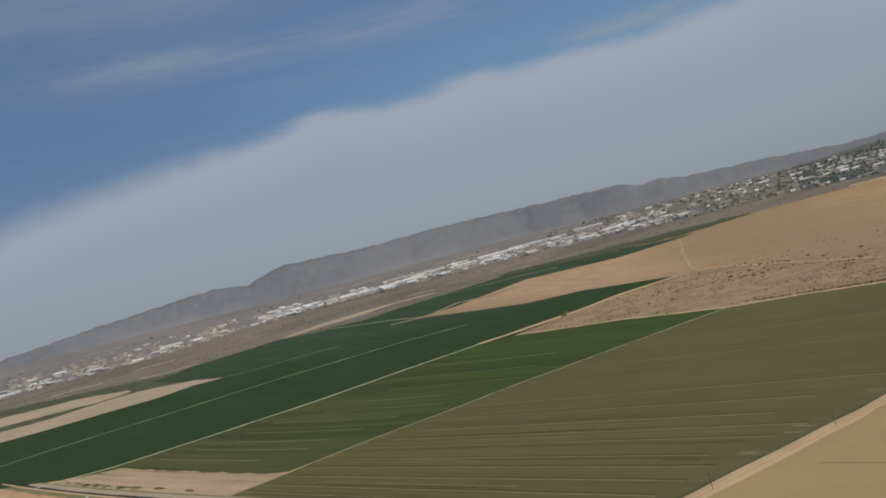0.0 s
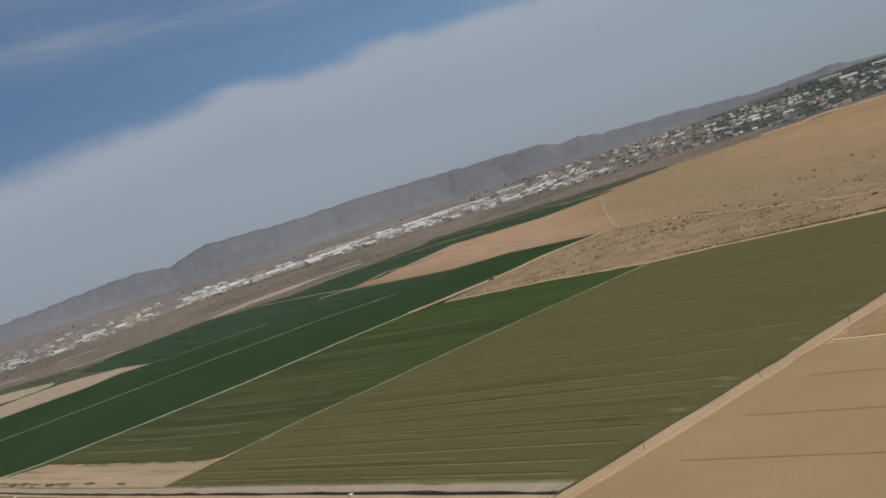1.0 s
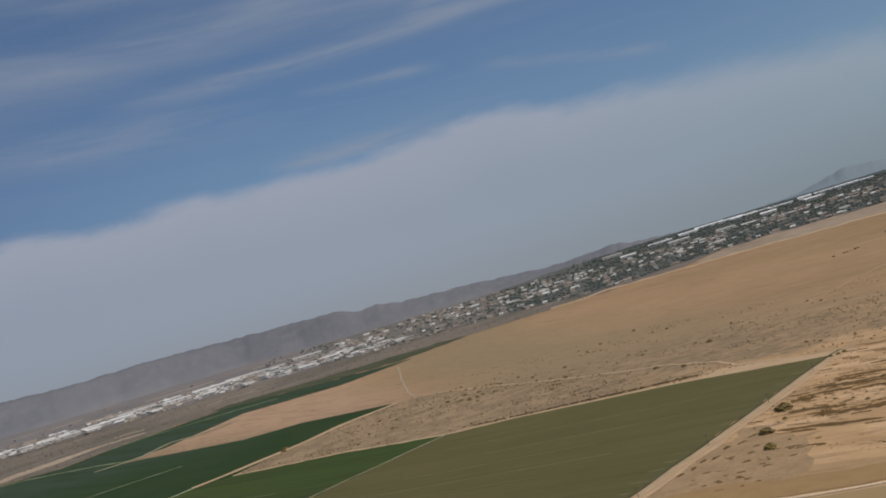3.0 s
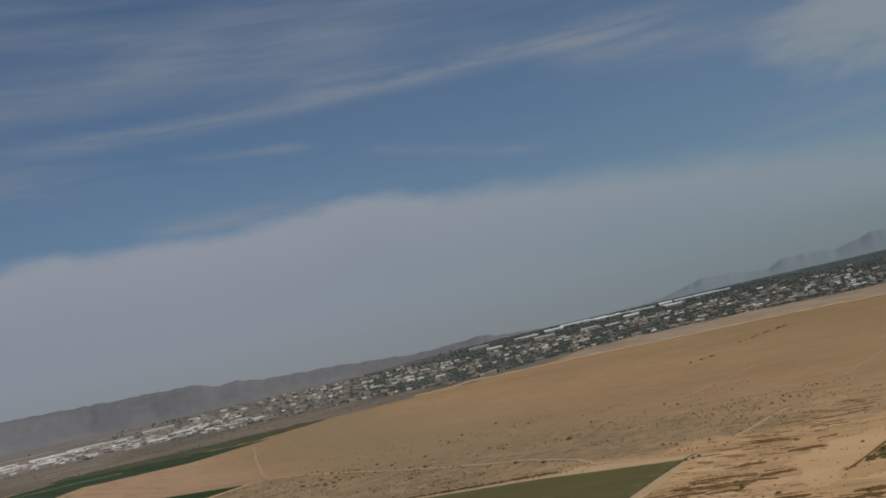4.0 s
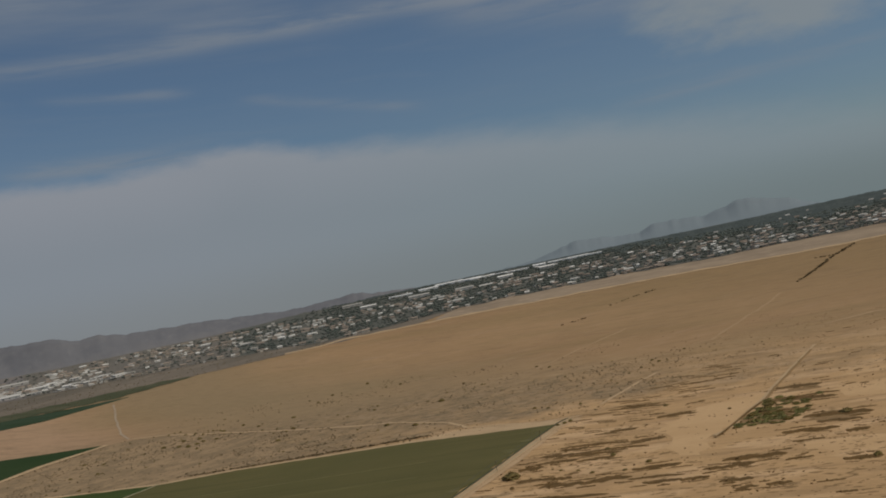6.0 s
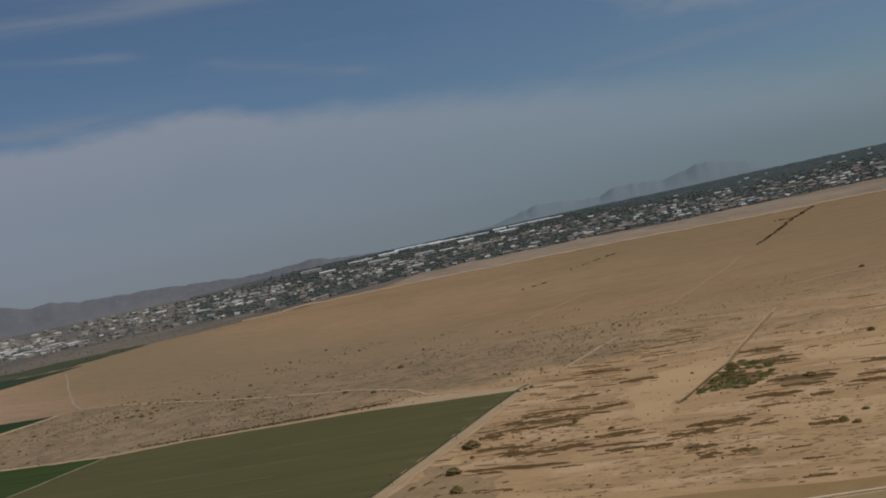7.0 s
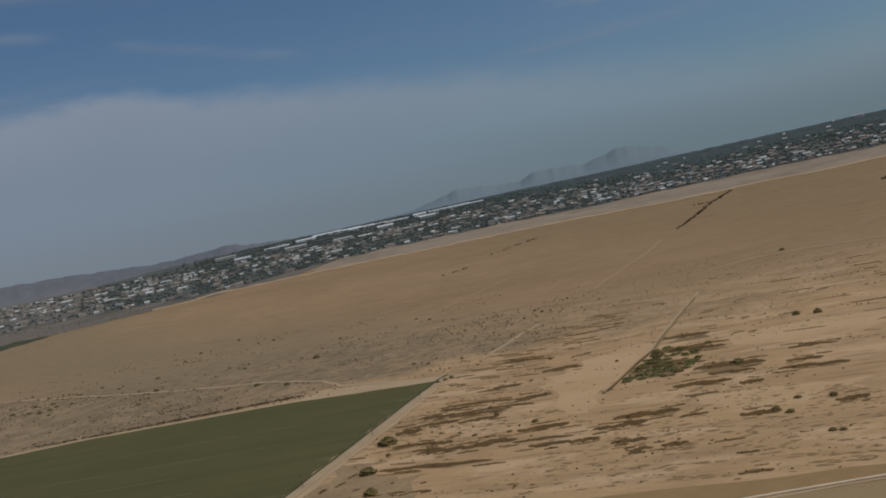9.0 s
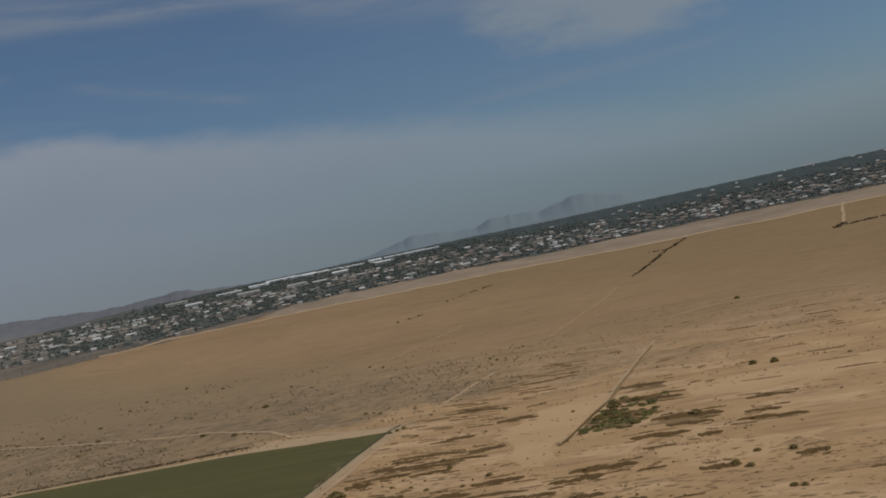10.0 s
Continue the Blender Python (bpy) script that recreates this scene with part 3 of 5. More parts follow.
lane("farm_lane", [(-575, 2332), (-506, 2330), (-420, 2362), (-301, 2380)], 4.0, FAINT, "faint pale lane across the far dark green field", lift=1.3, ragged=1.5)
lane("farm_lane", [(-504, 2754), (-346, 2718), (-181, 2605), (-106, 2530), (-63, 2511)], 7.0, FAINT, "faint pale lane across the far dark green field", lift=1.3, ragged=1.5)
lane("farm_lane", [(-150, 2800), (-23, 2826), (88, 2806), (190, 2800), (300, 2770)], 7.0, FAINT, "faint pale lane along the far dark green field", lift=1.3, ragged=1.5)
lane("sand_spit", [(-178, 2516), (-120, 2520), (-70, 2522), (-32, 2575), (6, 2610), (57, 2590), (125, 2600), (170, 2636)], 11.0, DRY_GRASS, "thin weedy sand spit among the dark crops", "ground", lift=1.2, ragged=6.0)
lane("pale_streak", [(-870, 2636), (-800, 2632), (-715, 2668)], 14.0, FALLOW, "pale bare streak at the edge of the crops", "ground", lift=1.2, ragged=7.0)
lane("sand_track", [(617, 2634), (580, 2480), (545, 2320), (515, 2180), (507, 2085)], 4.5, FALLOW, "faint pale track through desert sand", "track", ragged=4.0)
lane("sand_track", [(507, 2085), (560, 2000), (613, 1850), (690, 1594), (752, 1425), (762, 1300), (743, 1225), (780, 1100), (815, 1064)], 6.0, TRACK, "pale winding sand track through desert scrub", "track", ragged=4.0)
area("sandy_apron", [(676, 1240), (724, 1226), (750, 1190), (780, 1106), (800, 1050), (786, 1040), (768, 1064), (728, 1142)], TRACK, "bare pale sand where track and field margin meet", "ground", 0.35, 0.0, 4.0)
lane("field_edge", [(397, 1512), (490, 1440), (664, 1243), (772, 1066)], 11.0, TRACK, "pale bare margin along the olive field", lift=0.5, ragged=3.0)
lane("field_edge", [(62, 1886), (177, 1776), (268, 1694), (397, 1512)], 10.0, TRACK, "pale bare margin along the green field", lift=0.5, ragged=3.0)


# ---------------------------------------------------------------- far hills
def hill_radius(a):
    """How far off the long range stands: it comes forward behind the near end of the town."""
    return 3730.0 - 90.0 * min(max((a - 5.0) / 6.0, 0.0), 1.0) * min(max((27.0 - a) / 8.0, 0.0), 1.0)


def ridge(points, radius, depth, label, mat=None, creases=1.0):
    """A hill range: its crest follows (azimuth, elevation) pairs seen from the valley's middle."""
    bm, cols = bmesh.new(), []
    a0, a1 = points[0][0], points[-1][0]
    count = int((a1 - a0) / 0.12)
    for i in range(count + 1):
        a = a0 + (a1 - a0) * i / count
        for (p, e0), (q, e1) in zip(points, points[1:]):
            if p <= a <= q:
                e = e0 + (e1 - e0) * (a - p) / (q - p)
                break
        e += 0.07 * noise.noise(Vector((a * 1.7, 0.3, 7.0))) + 0.04 * noise.noise(Vector((a * 5.1, 2.3, 7.0)))
        s, c = math.sin(radians(a)), math.cos(radians(a))
        if mat is None:
            radius = hill_radius(a)
            depth = 150.0 - (3730.0 - radius) * 0.55
        top, foot = 190 + radius * math.tan(radians(e)), land(0, radius - depth) - 8
        top = max(top, foot + 4)
        col = []
        for k in range(9):
            f = k / 8
            r = radius - depth * (1 - f)
            folds = noise.noise(Vector((a * 0.55, f * 1.6, 9.1))) + 0.45 * noise.noise(Vector((a * 1.5, f * 3.0, 4.1)))
            z = foot + (top - foot) * (f ** 1.1 + 0.10 * creases * folds * math.sin(math.pi * f))
            col.append(bm.verts.new((r * s, r * c, z)))
        col.append(bm.verts.new(((radius + 90) * s, (radius + 90) * c, foot)))
        cols.append(col)
    for a, b in zip(cols, cols[1:]):
        for k in range(9):
            bm.faces.new((a[k], a[k + 1], b[k + 1], b[k])).smooth = True
    bmesh.ops.recalc_face_normals(bm, faces=bm.faces[:])
    return tagged(part("hill_range", bm, mat or HAZED_ROCK), label, "hills", kind="structure")


ridge([(-40, 0.3), (-30, 0.3), (-24.8, 0.70), (-18.9, 1.26), (-13.2, 1.64), (-11.3, 1.35), (-10.6, 1.62), (-9.2, 1.99), (-4.6, 1.8), (0, 1.86), (3.2, 1.8), (7.5, 1.66), (10.8, 1.57), (12.0, 1.25), (12.9, 1.35), (14.4, 1.05), (17, 0.95), (20.0, 0.8), (22.9, 0.56), (25.5, 0.62), (26.8, 0.72), (28.1, 0.5), (30, 0.36), (34, 0.0)], 3730, 150, "long low desert hill range, haze painted into its grey-brown rock")
ridge([(33, 0.2), (35.5, 0.35), (37.3, 0.5), (38.4, 0.75), (39.7, 1.08), (40.7, 1.0), (41.9, 0.8), (43.2, 0.76), (44.0, 1.08), (45.1, 1.1), (46.6, 0.92), (47.7, 1.1), (48.7, 1.38), (49.3, 1.36), (50.3, 1.12), (51.5, 0.83), (52.6, 0.42), (53.5, 0.05), (54.5, -0.4)], 3860, 190, "faint distant hills beyond the town, paled by painted haze", FAR_HAZED_ROCK, 0.3)


# ---------------------------------------------------------------- lanes, ditch and pipe of the fields
def across(a, b, c, d, s):
    """The line from the point at share s of a-b to that of c-d."""
    return [(a[0] + (b[0] - a[0]) * s, a[1] + (b[1] - a[1]) * s), (c[0] + (d[0] - c[0]) * s, c[1] + (d[1] - c[1]) * s)]


def shorten(line, u, v):
    (x0, y0), (x1, y1) = line
    return [(x0 + (x1 - x0) * u, y0 + (y1 - y0) * u), (x0 + (x1 - x0) * v, y0 + (y1 - y0) * v)]


rnd = random.Random(7)
fields = {ob.name: ob for ob in scene.collection.objects}
for k, s in enumerate((0.025, 0.05, 0.085, 0.12, 0.15, 0.20, 0.235, 0.275, 0.33, 0.40, 0.465, 0.53, 0.60, 0.68, 0.76, 0.86)):
    line = across((-283, 1024), (394, 1504), (67, 600), (766, 1062), s)
    if k < 4:
        line = shorten(line, 0.0, 0.97)
    elif k < 10:
        line = shorten(line, rnd.uniform(0.0, 0.06), rnd.uniform(0.88, 0.985))
    else:
        line = shorten(line, rnd.uniform(0.05, 0.45), rnd.uniform(0.6, 0.95))
    part("border", ribbon(line, rnd.uniform(1.3, 2.4) if k < 10 else 1.1, 0.62, 0.25, ragged=0.7), BORDER, fields["olive_field"])
    if k < 12:
        part("crop_row", ribbon([(x + 1.5, y + 3.0) for x, y in line], rnd.uniform(1.6, 3.4), 0.62, 0.2, ragged=0.9), ROW_SHADE, fields["olive_field"])
for k in range(30):
    line = shorten(across((-283, 1024), (394, 1504), (67, 600), (766, 1062), 0.30 * rnd.random() ** 1.3 + 0.008), rnd.uniform(0.0, 0.5), rnd.uniform(0.55, 0.985))
    part("crop_row", ribbon(line, rnd.uniform(0.5, 1.3), 0.62, 0.2, ragged=0.6), ROW_SHADE if k % 3 else BORDER, fields["olive_field"])
for k in range(34):
    f = rnd.random()
    x, y = 72 + 690 * f, 604 + 456 * f
    d = rnd.uniform(5, 24)
    part("row_end", ribbon([(x, y), (x - 0.60 * d, y + 0.78 * d)], rnd.uniform(1.2, 3.0), 0.63, 0.2, step=6.0, ragged=0.8, ends=0.3), BORDER, fields["olive_field"])
for k, s in enumerate((0.05, 0.11, 0.16, 0.22, 0.29, 0.36, 0.43, 0.52, 0.62, 0.73)):
    line = shorten(across((-542, 1482), (60, 1878), (-250, 1120), (388, 1512), s), rnd.uniform(0.02, 0.3), rnd.uniform(0.7, 0.98))
    part("border", ribbon(line, rnd.uniform(0.5, 1.0), 0.62, 0.2, ragged=0.9), FAINT, fields["green_field"])


for k in range(34):
    f, g = rnd.random(), rnd.random() ** 1.5
    x, y = -640 + 330 * f + 40 * g, 1490 - 400 * f - 60 * g
    d = rnd.uniform(10, 40)
    if -660 < x < -330:
        part("regrowth", ribbon([(x, y), (x + d * 0.63, y - d * 0.77)], rnd.uniform(2.0, 6.0), 0.55, 0.3, step=8.0, ragged=2.5, ends=0.1), GREEN, fields["stubble_field"])


def beside(points, off):
    """A line moved sideways, to the left of its run, by off metres."""
    out = []
    for i, (x, y) in enumerate(points):
        xa, ya = points[max(i - 1, 0)]
        xb, yb = points[min(i + 1, len(points) - 1)]
        d = math.hypot(xb - xa, yb - ya)
        out.append((x - (yb - ya) / d * off, y + (xb - xa) / d * off))
    return out


HEAD = [(-790, 1620), (-600, 1392), (-292, 1016), (-85, 768), (62, 590)]
STONY = [(372, 768), (394, 784), (425, 795), (450, 798), (452, 765), (440, 720), (420, 690), (392, 695)]
lane("canal_road", beside(HEAD, 10.5), 13.0, FALLOW, "pale dirt road along the irrigation ditch", lift=0.75, ragged=0.8)
lane("verge", beside(HEAD, 18.5), 3.6, BORDER, "weedy verge between crops and ditch road", "verge", 0.8, 0.1, 1.6)
lane("ditch", beside(HEAD, 1.5), 5.0, WATER, "dark water in a straight irrigation ditch", "ditch", 0.72, 0.0)
lane("ditch_bank", beside(HEAD, -4.5), 5.0, TRACK, "pale bank of the irrigation ditch", "bank", 0.72, 0.5, 0.6)
lane("ditch_path", beside(HEAD, -12.5), 9.0, BORDER, "weedy ground outside the irrigation ditch", "verge", 0.4, 0.1, 1.0)


def build_gate(x, y):
    """A small concrete turnout gate on the ditch bank: two cheeks, a slab and a lift plate."""
    root = tagged(new("ditch_gate"), "small pale concrete turnout gate on the ditch bank", "gate", "ditch gates")
    root.matrix_basis = pose(x, y, 0.9, 0, 0, -50.0)
    for off in (-1.0, 1.0):
        bm = bmesh.new()
        bmesh.ops.create_cube(bm, size=1, matrix=Matrix.Translation((off, 0, 0.7)) @ Matrix.Diagonal((0.35, 3.2, 1.6, 1)))
        bmesh.ops.bevel(bm, geom=bm.edges[:], offset=0.06, segments=1, affect="EDGES")
        part("cheek", bm, WALL_WHITE, root)
    for name, high, deep, up, mat in (("slab", 0.3, 3.6, 1.6, WALL_WHITE), ("lift_plate", 1.5, 0.12, 0.9, WIRE)):
        bm = bmesh.new()
        bmesh.ops.create_cube(bm, size=1, matrix=Matrix.Translation((0, 0, up)) @ Matrix.Diagonal((2.2 if name == "slab" else 1.6, deep, high, 1)))
        part(name, bm, mat, root)
    return root


build_gate(-530, 1290)
build_gate(-72, 746)
lane("road_berm", beside(ROAD_LINE, 8.0), 3.2, ROUGH, "low weedy berm between road and olive field", "berm", 0.7, 0.4, 2.4)
for k, (x0, y0, x1, y1, w) in enumerate(((135, 576, 300, 385, 1.8), (193, 617, 330, 452, 1.8), (256, 656, 360, 525, 1.4))):
    lane("furrow", [(x0, y0), (x1, y1)], w, FURROW, "dark furrow across the tilled field", "furrow", 0.5, 0.1, 0.4)
lane("fence_track", [(735, 772), (765, 778), (891, 842), (992, 899), (1125, 970), (1215, 1016)], 4.4, TRACK, "pale sandy track beside a weedy bank", "track", ragged=1.2)
lane("sand_track", [(1290, 1280), (1440, 1350), (1590, 1410), (1720, 1470)], 6.5, FAINT_TRACK, "faint pale track over the sand flat", "track", ragged=5.0)
lane("sand_track", [(1100, 1527), (1246, 1585), (1431, 1640)], 6.5, FAINT_TRACK, "faint pale track over the sand flat", "track", ragged=5.0)
lane("sand_track", [(2235, 1222), (2390, 1296), (2540, 1368)], 7.0, TRACK, "pale track from the brush up to town", "track", 0.8, 0.0, 3.0)
lane("sand_track", [(870, 1092), (905, 1109), (938, 1125), (1004, 1158), (1057, 1178)], 5.5, TRACK, "short pale washed track among low bushes", "track", 0.4, 0.1, 4.5)
lane("sand_streak", [(1377, 1116), (1426, 1103), (1459, 1082), (1494, 1040), (1519, 981), (1537, 927), (1545, 871)], 13.0, FAINT_TRACK, "pale windblown streak at the foot of the sand flat", "sand", 0.4, 0.0, 9.0)
for k, points in enumerate(([(760, 865), (858, 904), (914, 866), (906, 845), (811, 796), (732, 771), (677, 732), (661, 733), (674, 773), (711, 802)],
                            [(703, 642), (735, 649), (756, 610), (785, 545), (746, 525), (753, 559), (708, 560), (697, 601)],
                            [(927, 777), (980, 744), (1028, 675), (1064, 623), (998, 594), (963, 642), (915, 686), (889, 731)])):
    area("sand_sheet", points, PALE_SAND, "clean pale wind-blown sand between the weed strips", "sand", 0.1, 0.0, 15.0)
area("weedy_ground", [(304, 728), (330, 752), (384, 790), (436, 824), (508, 862), (530, 838), (500, 806), (500, 750), (470, 700), (423, 655), (395, 689), (340, 708)], SCRUB, "greyish weedy ground between road and tilled strip", "ground", 0.1, 0.0, 20.0)
for points in ([(773, 781), (830, 804), (850, 778), (842, 752), (812, 742), (792, 737), (777, 757)], [(862, 818), (884, 826), (902, 800), (898, 768), (880, 776)], [(922, 838), (938, 842), (952, 816), (944, 800)], [(811, 724), (840, 708), (840, 673), (802, 662), (788, 684)]):
    area("weed_mat", points, WEED_PALE, "trampled dry weeds under the green thicket", "weeds", 0.15, 0.0, 12.0)
area("town_margin", [(1500, 2535), (1606, 2440), (1750, 2325), (1927, 2153), (2060, 1998), (2200, 1783), (2340, 1613), (2420, 1460), (2530, 1325), (2640, 1080), (2720, 820), (2930, 860), (2840, 1150), (2740, 1400), (2600, 1600), (2420, 1900), (2150, 2330), (1940, 2500), (1700, 2640)], MARGIN, "grey-tan gravelly margin in front of the town", "ground", 0.4, 0.0, 14.0)
lane("shore_strip", [(1120, 2704), (1210, 2668), (1285, 2659), (1480, 2548), (1669, 2403), (1927, 2160), (2060, 2005), (2200, 1790), (2340, 1620), (2420, 1466), (2530, 1330), (2640, 1085), (2720, 825)], 22.0, TRACK, "pale sandy margin at the edge of town", "track", 0.7, 0.0, 14.0)


def build_pipe(points):
    """A long white irrigation pipe: joined lengths with couplings, lying on low blocks."""
    root = tagged(new("irrigation_pipe"), "long white irrigation pipe lying across bare soil", "pipe")
    for (x0, y0), (x1, y1) in zip(points, points[1:]):
        d = math.hypot(x1 - x0, y1 - y0)
        count = max(1, round(d / 24))
        for k in range(count):
            ax, ay = x0 + (x1 - x0) * k / count, y0 + (y1 - y0) * k / count
            turn = Matrix.Rotation(math.atan2(y1 - y0, x1 - x0), 4, "Z") @ Matrix.Rotation(math.pi / 2, 4, "Y")
            length = d / count
            bm = bmesh.new()
            bmesh.ops.create_cone(bm, cap_ends=True, segments=10, radius1=0.75, radius2=0.75, depth=length - 0.1)
            bmesh.ops.create_cone(bm, cap_ends=True, segments=10, radius1=0.86, radius2=0.86, depth=0.8, matrix=Matrix.Translation((0, 0, length / 2 - 0.5)))
            bmesh.ops.transform(bm, matrix=Matrix.Translation((ax + (x1 - x0) / count / 2, ay + (y1 - y0) / count / 2, 1.3)) @ turn, verts=bm.verts[:])
            part("pipe_length", bm, PIPE, root)
    return root


lane("pipe_bank", [(302, 721), (389, 607), (523, 486), (604, 400)], 5.0, TRACK, "low pale earth bank under the irrigation pipe", "bank", 0.35, 0.3, 0.8)
build_pipe([(304, 719), (389, 607), (523, 486), (600, 405)])


# ---------------------------------------------------------------- power line
def build_pole():
    root = tagged(new("utility_pole"), "weathered wooden utility pole with a crossarm by the road", "utility pole", "power line poles")
    bm = bmesh.new()
    bmesh.ops.create_cone(bm, cap_ends=True, segments=8, radius1=0.26, radius2=0.17, depth=11.0, matrix=Matrix.Translation((0, 0, 5.2)))
    part("post", bm, POLE, root)
    bm = bmesh.new()
    bmesh.ops.create_cube(bm, size=1, matrix=Matrix.Translation((0, 0.2, 9.9)) @ Matrix.Diagonal((2.6, 0.16, 0.2, 1)))
    arm = part("crossarm", bm, POLE, root)
    for x in (-1.15, 0.45, 1.15):
        bm = bmesh.new()
        bmesh.ops.create_cone(bm, cap_ends=True, segments=6, radius1=0.09, radius2=0.05, depth=0.3, matrix=Matrix.Translation((x, 0.2, 10.14)))
        part("insulator", bm, GLASS, arm, "dark glazed insulator")
    return root


POLE_AT = [(12, 543), (125, 619), (234, 691), (338, 759), (459, 847), (583, 926), (700, 1003)]
first_pole = build_pole()
poles = [first_pole]
bearing = math.degrees(math.atan2(464, 701)) + 90
first_pole.matrix_basis = pose(*POLE_AT[0], 0, 0, 0, bearing)
for x, y in POLE_AT[1:]:
    poles.append(copy_thing(first_pole, pose(x, y, 0, 0, 0, bearing)))
for k in (0, 1, 2):
    bm = bmesh.new()
    off = (-1.15, 0.45, 1.15)[k]
    for a, b in zip(poles, poles[1:]):
        p, q = a.matrix_basis @ Vector((off, 0.2, 10.3)), b.matrix_basis @ Vector((off, 0.2, 10.3))
        last = None
        for i in range(13):
            f = i / 12
            at = p.lerp(q, f) - Vector((0, 0, 4.5 * f * (1 - f)))
            ring = [bm.verts.new(at + Vector(d)) for d in ((0, 0, 0.035), (0.03, -0.02, -0.02), (-0.03, 0.02, -0.02))]
            if last:
                for j in range(3):
                    bm.faces.new((last[j], last[(j + 1) % 3], ring[(j + 1) % 3], ring[j]))
            last = ring
    tagged(part("power_line", bm, WIRE), "thin dull wire strung between the poles", "wire", "power line wires")


# ---------------------------------------------------------------- bushes and weeds
def leaf_mass(bm, rnd, radius, height, clumps, size, lift=0.25, centre=(0, 0, 0)):
    """Small tufts of leaf faces that fill an uneven dome."""
    for _ in range(clumps):
        a, f = rnd.uniform(0, 2 * math.pi), rnd.random() ** 0.6
        lobe = 0.75 + 0.35 * math.sin(2 * a + centre[0]) * math.cos(3 * a + radius)
        h = rnd.random() ** 0.8
        r = radius * f * lobe * math.sqrt(max(0.05, 1 - h * h * 0.85))
        at = Vector((centre[0] + r * math.cos(a), centre[1] + r * math.sin(a), centre[2] + height * (lift + (1 - lift) * h)))
        s = size * rnd.uniform(0.6, 1.3)
        turn = Euler([rnd.uniform(0, 6.28) for _ in range(3)]).to_matrix()
        for tri in (((-1, -0.6, 0), (1, -0.5, 0.2), (0.1, 1, 0)), ((0, -0.7, -0.8), (0.2, 0.9, -0.3), (-0.1, 0.1, 1))):
            bm.faces.new([bm.verts.new(at + turn @ (Vector(c) * s)) for c in tri])


def build_bush(seed, radius, height, clumps, leaf=None, label="dusty olive-green desert bush on sandy soil", group="desert bushes"):
    rnd = random.Random(seed)
    root = tagged(new("desert_bush"), label, "bush", group)
    bm = bmesh.new()
    bmesh.ops.create_icosphere(bm, subdivisions=3, radius=1.0)
    for v in bm.verts:
        d = v.co.normalized()
        swell = 0.80 + 0.42 * noise.noise(d * 1.9 + Vector((seed, 0, 0))) + 0.22 * noise.noise(d * 5.0 + Vector((0, seed, 0)))
        v.co = Vector((d.x * radius * swell, d.y * radius * swell, max(d.z, -0.25) * height * 0.78 * swell + height * 0.22))
    leaf_mass(bm, rnd, radius * 1.0, height * 1.0, clumps, radius * 0.085, 0.12)
    part("crown", bm, leaf or LEAF, root)
    for k in range(3):
        a = k * 2.1 + seed
        bm = bmesh.new()
        bmesh.ops.create_cone(bm, cap_ends=True, segments=5, radius1=0.09 * radius, radius2=0.03 * radius, depth=height * 0.75, matrix=Matrix.Translation((0.2 * radius * math.cos(a), 0.2 * radius * math.sin(a), height * 0.33)) @ Matrix.Rotation(0.5, 4, (-math.sin(a), math.cos(a), 0)))
        part("stem", bm, STEM, root)
    return root


def stand(x, y, turn, size=1.0, sink=0.0):
    return pose(x, y, land(x, y) - sink, 0, 0, turn) @ Matrix.Diagonal((size * 1.12, size, size * 0.78, 1))


def inside(x, y, points):
    hit = False
    for (x0, y0), (x1, y1) in zip(points, points[1:] + points[:1]):
        if (y0 > y) != (y1 > y) and x < x0 + (x1 - x0) * (y - y0) / (y1 - y0):
            hit = not hit
    return hit


KINDS = [build_bush(3, 5.0, 4.2, 150), build_bush(11, 5.0, 5.0, 130), build_bush(29, 5.0, 3.6, 160)]
rnd = random.Random(21)
PLACES = [(500, 812, 7.8), (466, 760, 6.2), (565, 876, 8.8), (877, 1503, 5.5), (731, 1787, 4.6), (618, 1593, 4.6), (732, 1434, 5.0), (742, 1364, 5.2), (204, 1968, 7.0), (549, 1871, 5.0), (572, 1849, 5.0),
          (862, 964, 3.0), (845, 849, 2.4), (643, 767, 3.4), (724, 567, 3.4), (732, 543, 3.8), (693, 566, 3.8), (689, 552, 3.8), (653, 500, 3.0), (655, 493, 2.6), (831, 692, 6.4), (657, 831, 3.2), (675, 860, 3.4), (601, 798, 2.4), (604, 822, 2.0), (600, 843, 2.0), (615, 769, 2.6), (1069, 663, 2.4), (1229, 1285, 3.0), (1149, 1280, 3.2), (872, 1136, 2.6), (849, 1179, 2.8), (847, 1207, 3.0), (773, 1049, 3.6), (784, 1052, 3.6), (763, 1050, 3.0)]
KINDS[0].matrix_basis, KINDS[1].matrix_basis, KINDS[2].matrix_basis = pose(1033, 754, -0.1, 0, 0, 10), pose(1038, 731, -0.1, 0, 0, 80), pose(1508, 1062, land(1508, 1062) - 0.1, 0, 0, 200)
PLACES += [(509, 1859, 5.4), (526, 1823, 5.0), (534, 1797, 5.0), (551, 1798, 4.6), (566, 1811, 4.6), (585, 1795, 4.4), (622, 1859, 4.0), (661, 1862, 4.0), (667, 1800, 4.0), (677, 1667, 4.4), (405, 1864, 4.0), (383, 1912, 4.6), (196, 1943, 7.0), (873, 1914, 4.0), (963, 1930, 4.0), (973, 1808, 4.0)]
for x, y, size in PLACES:
    copy_thing(KINDS[rnd.randrange(3)], stand(x, y, rnd.uniform(0, 360), size / 5.0, 0.1))

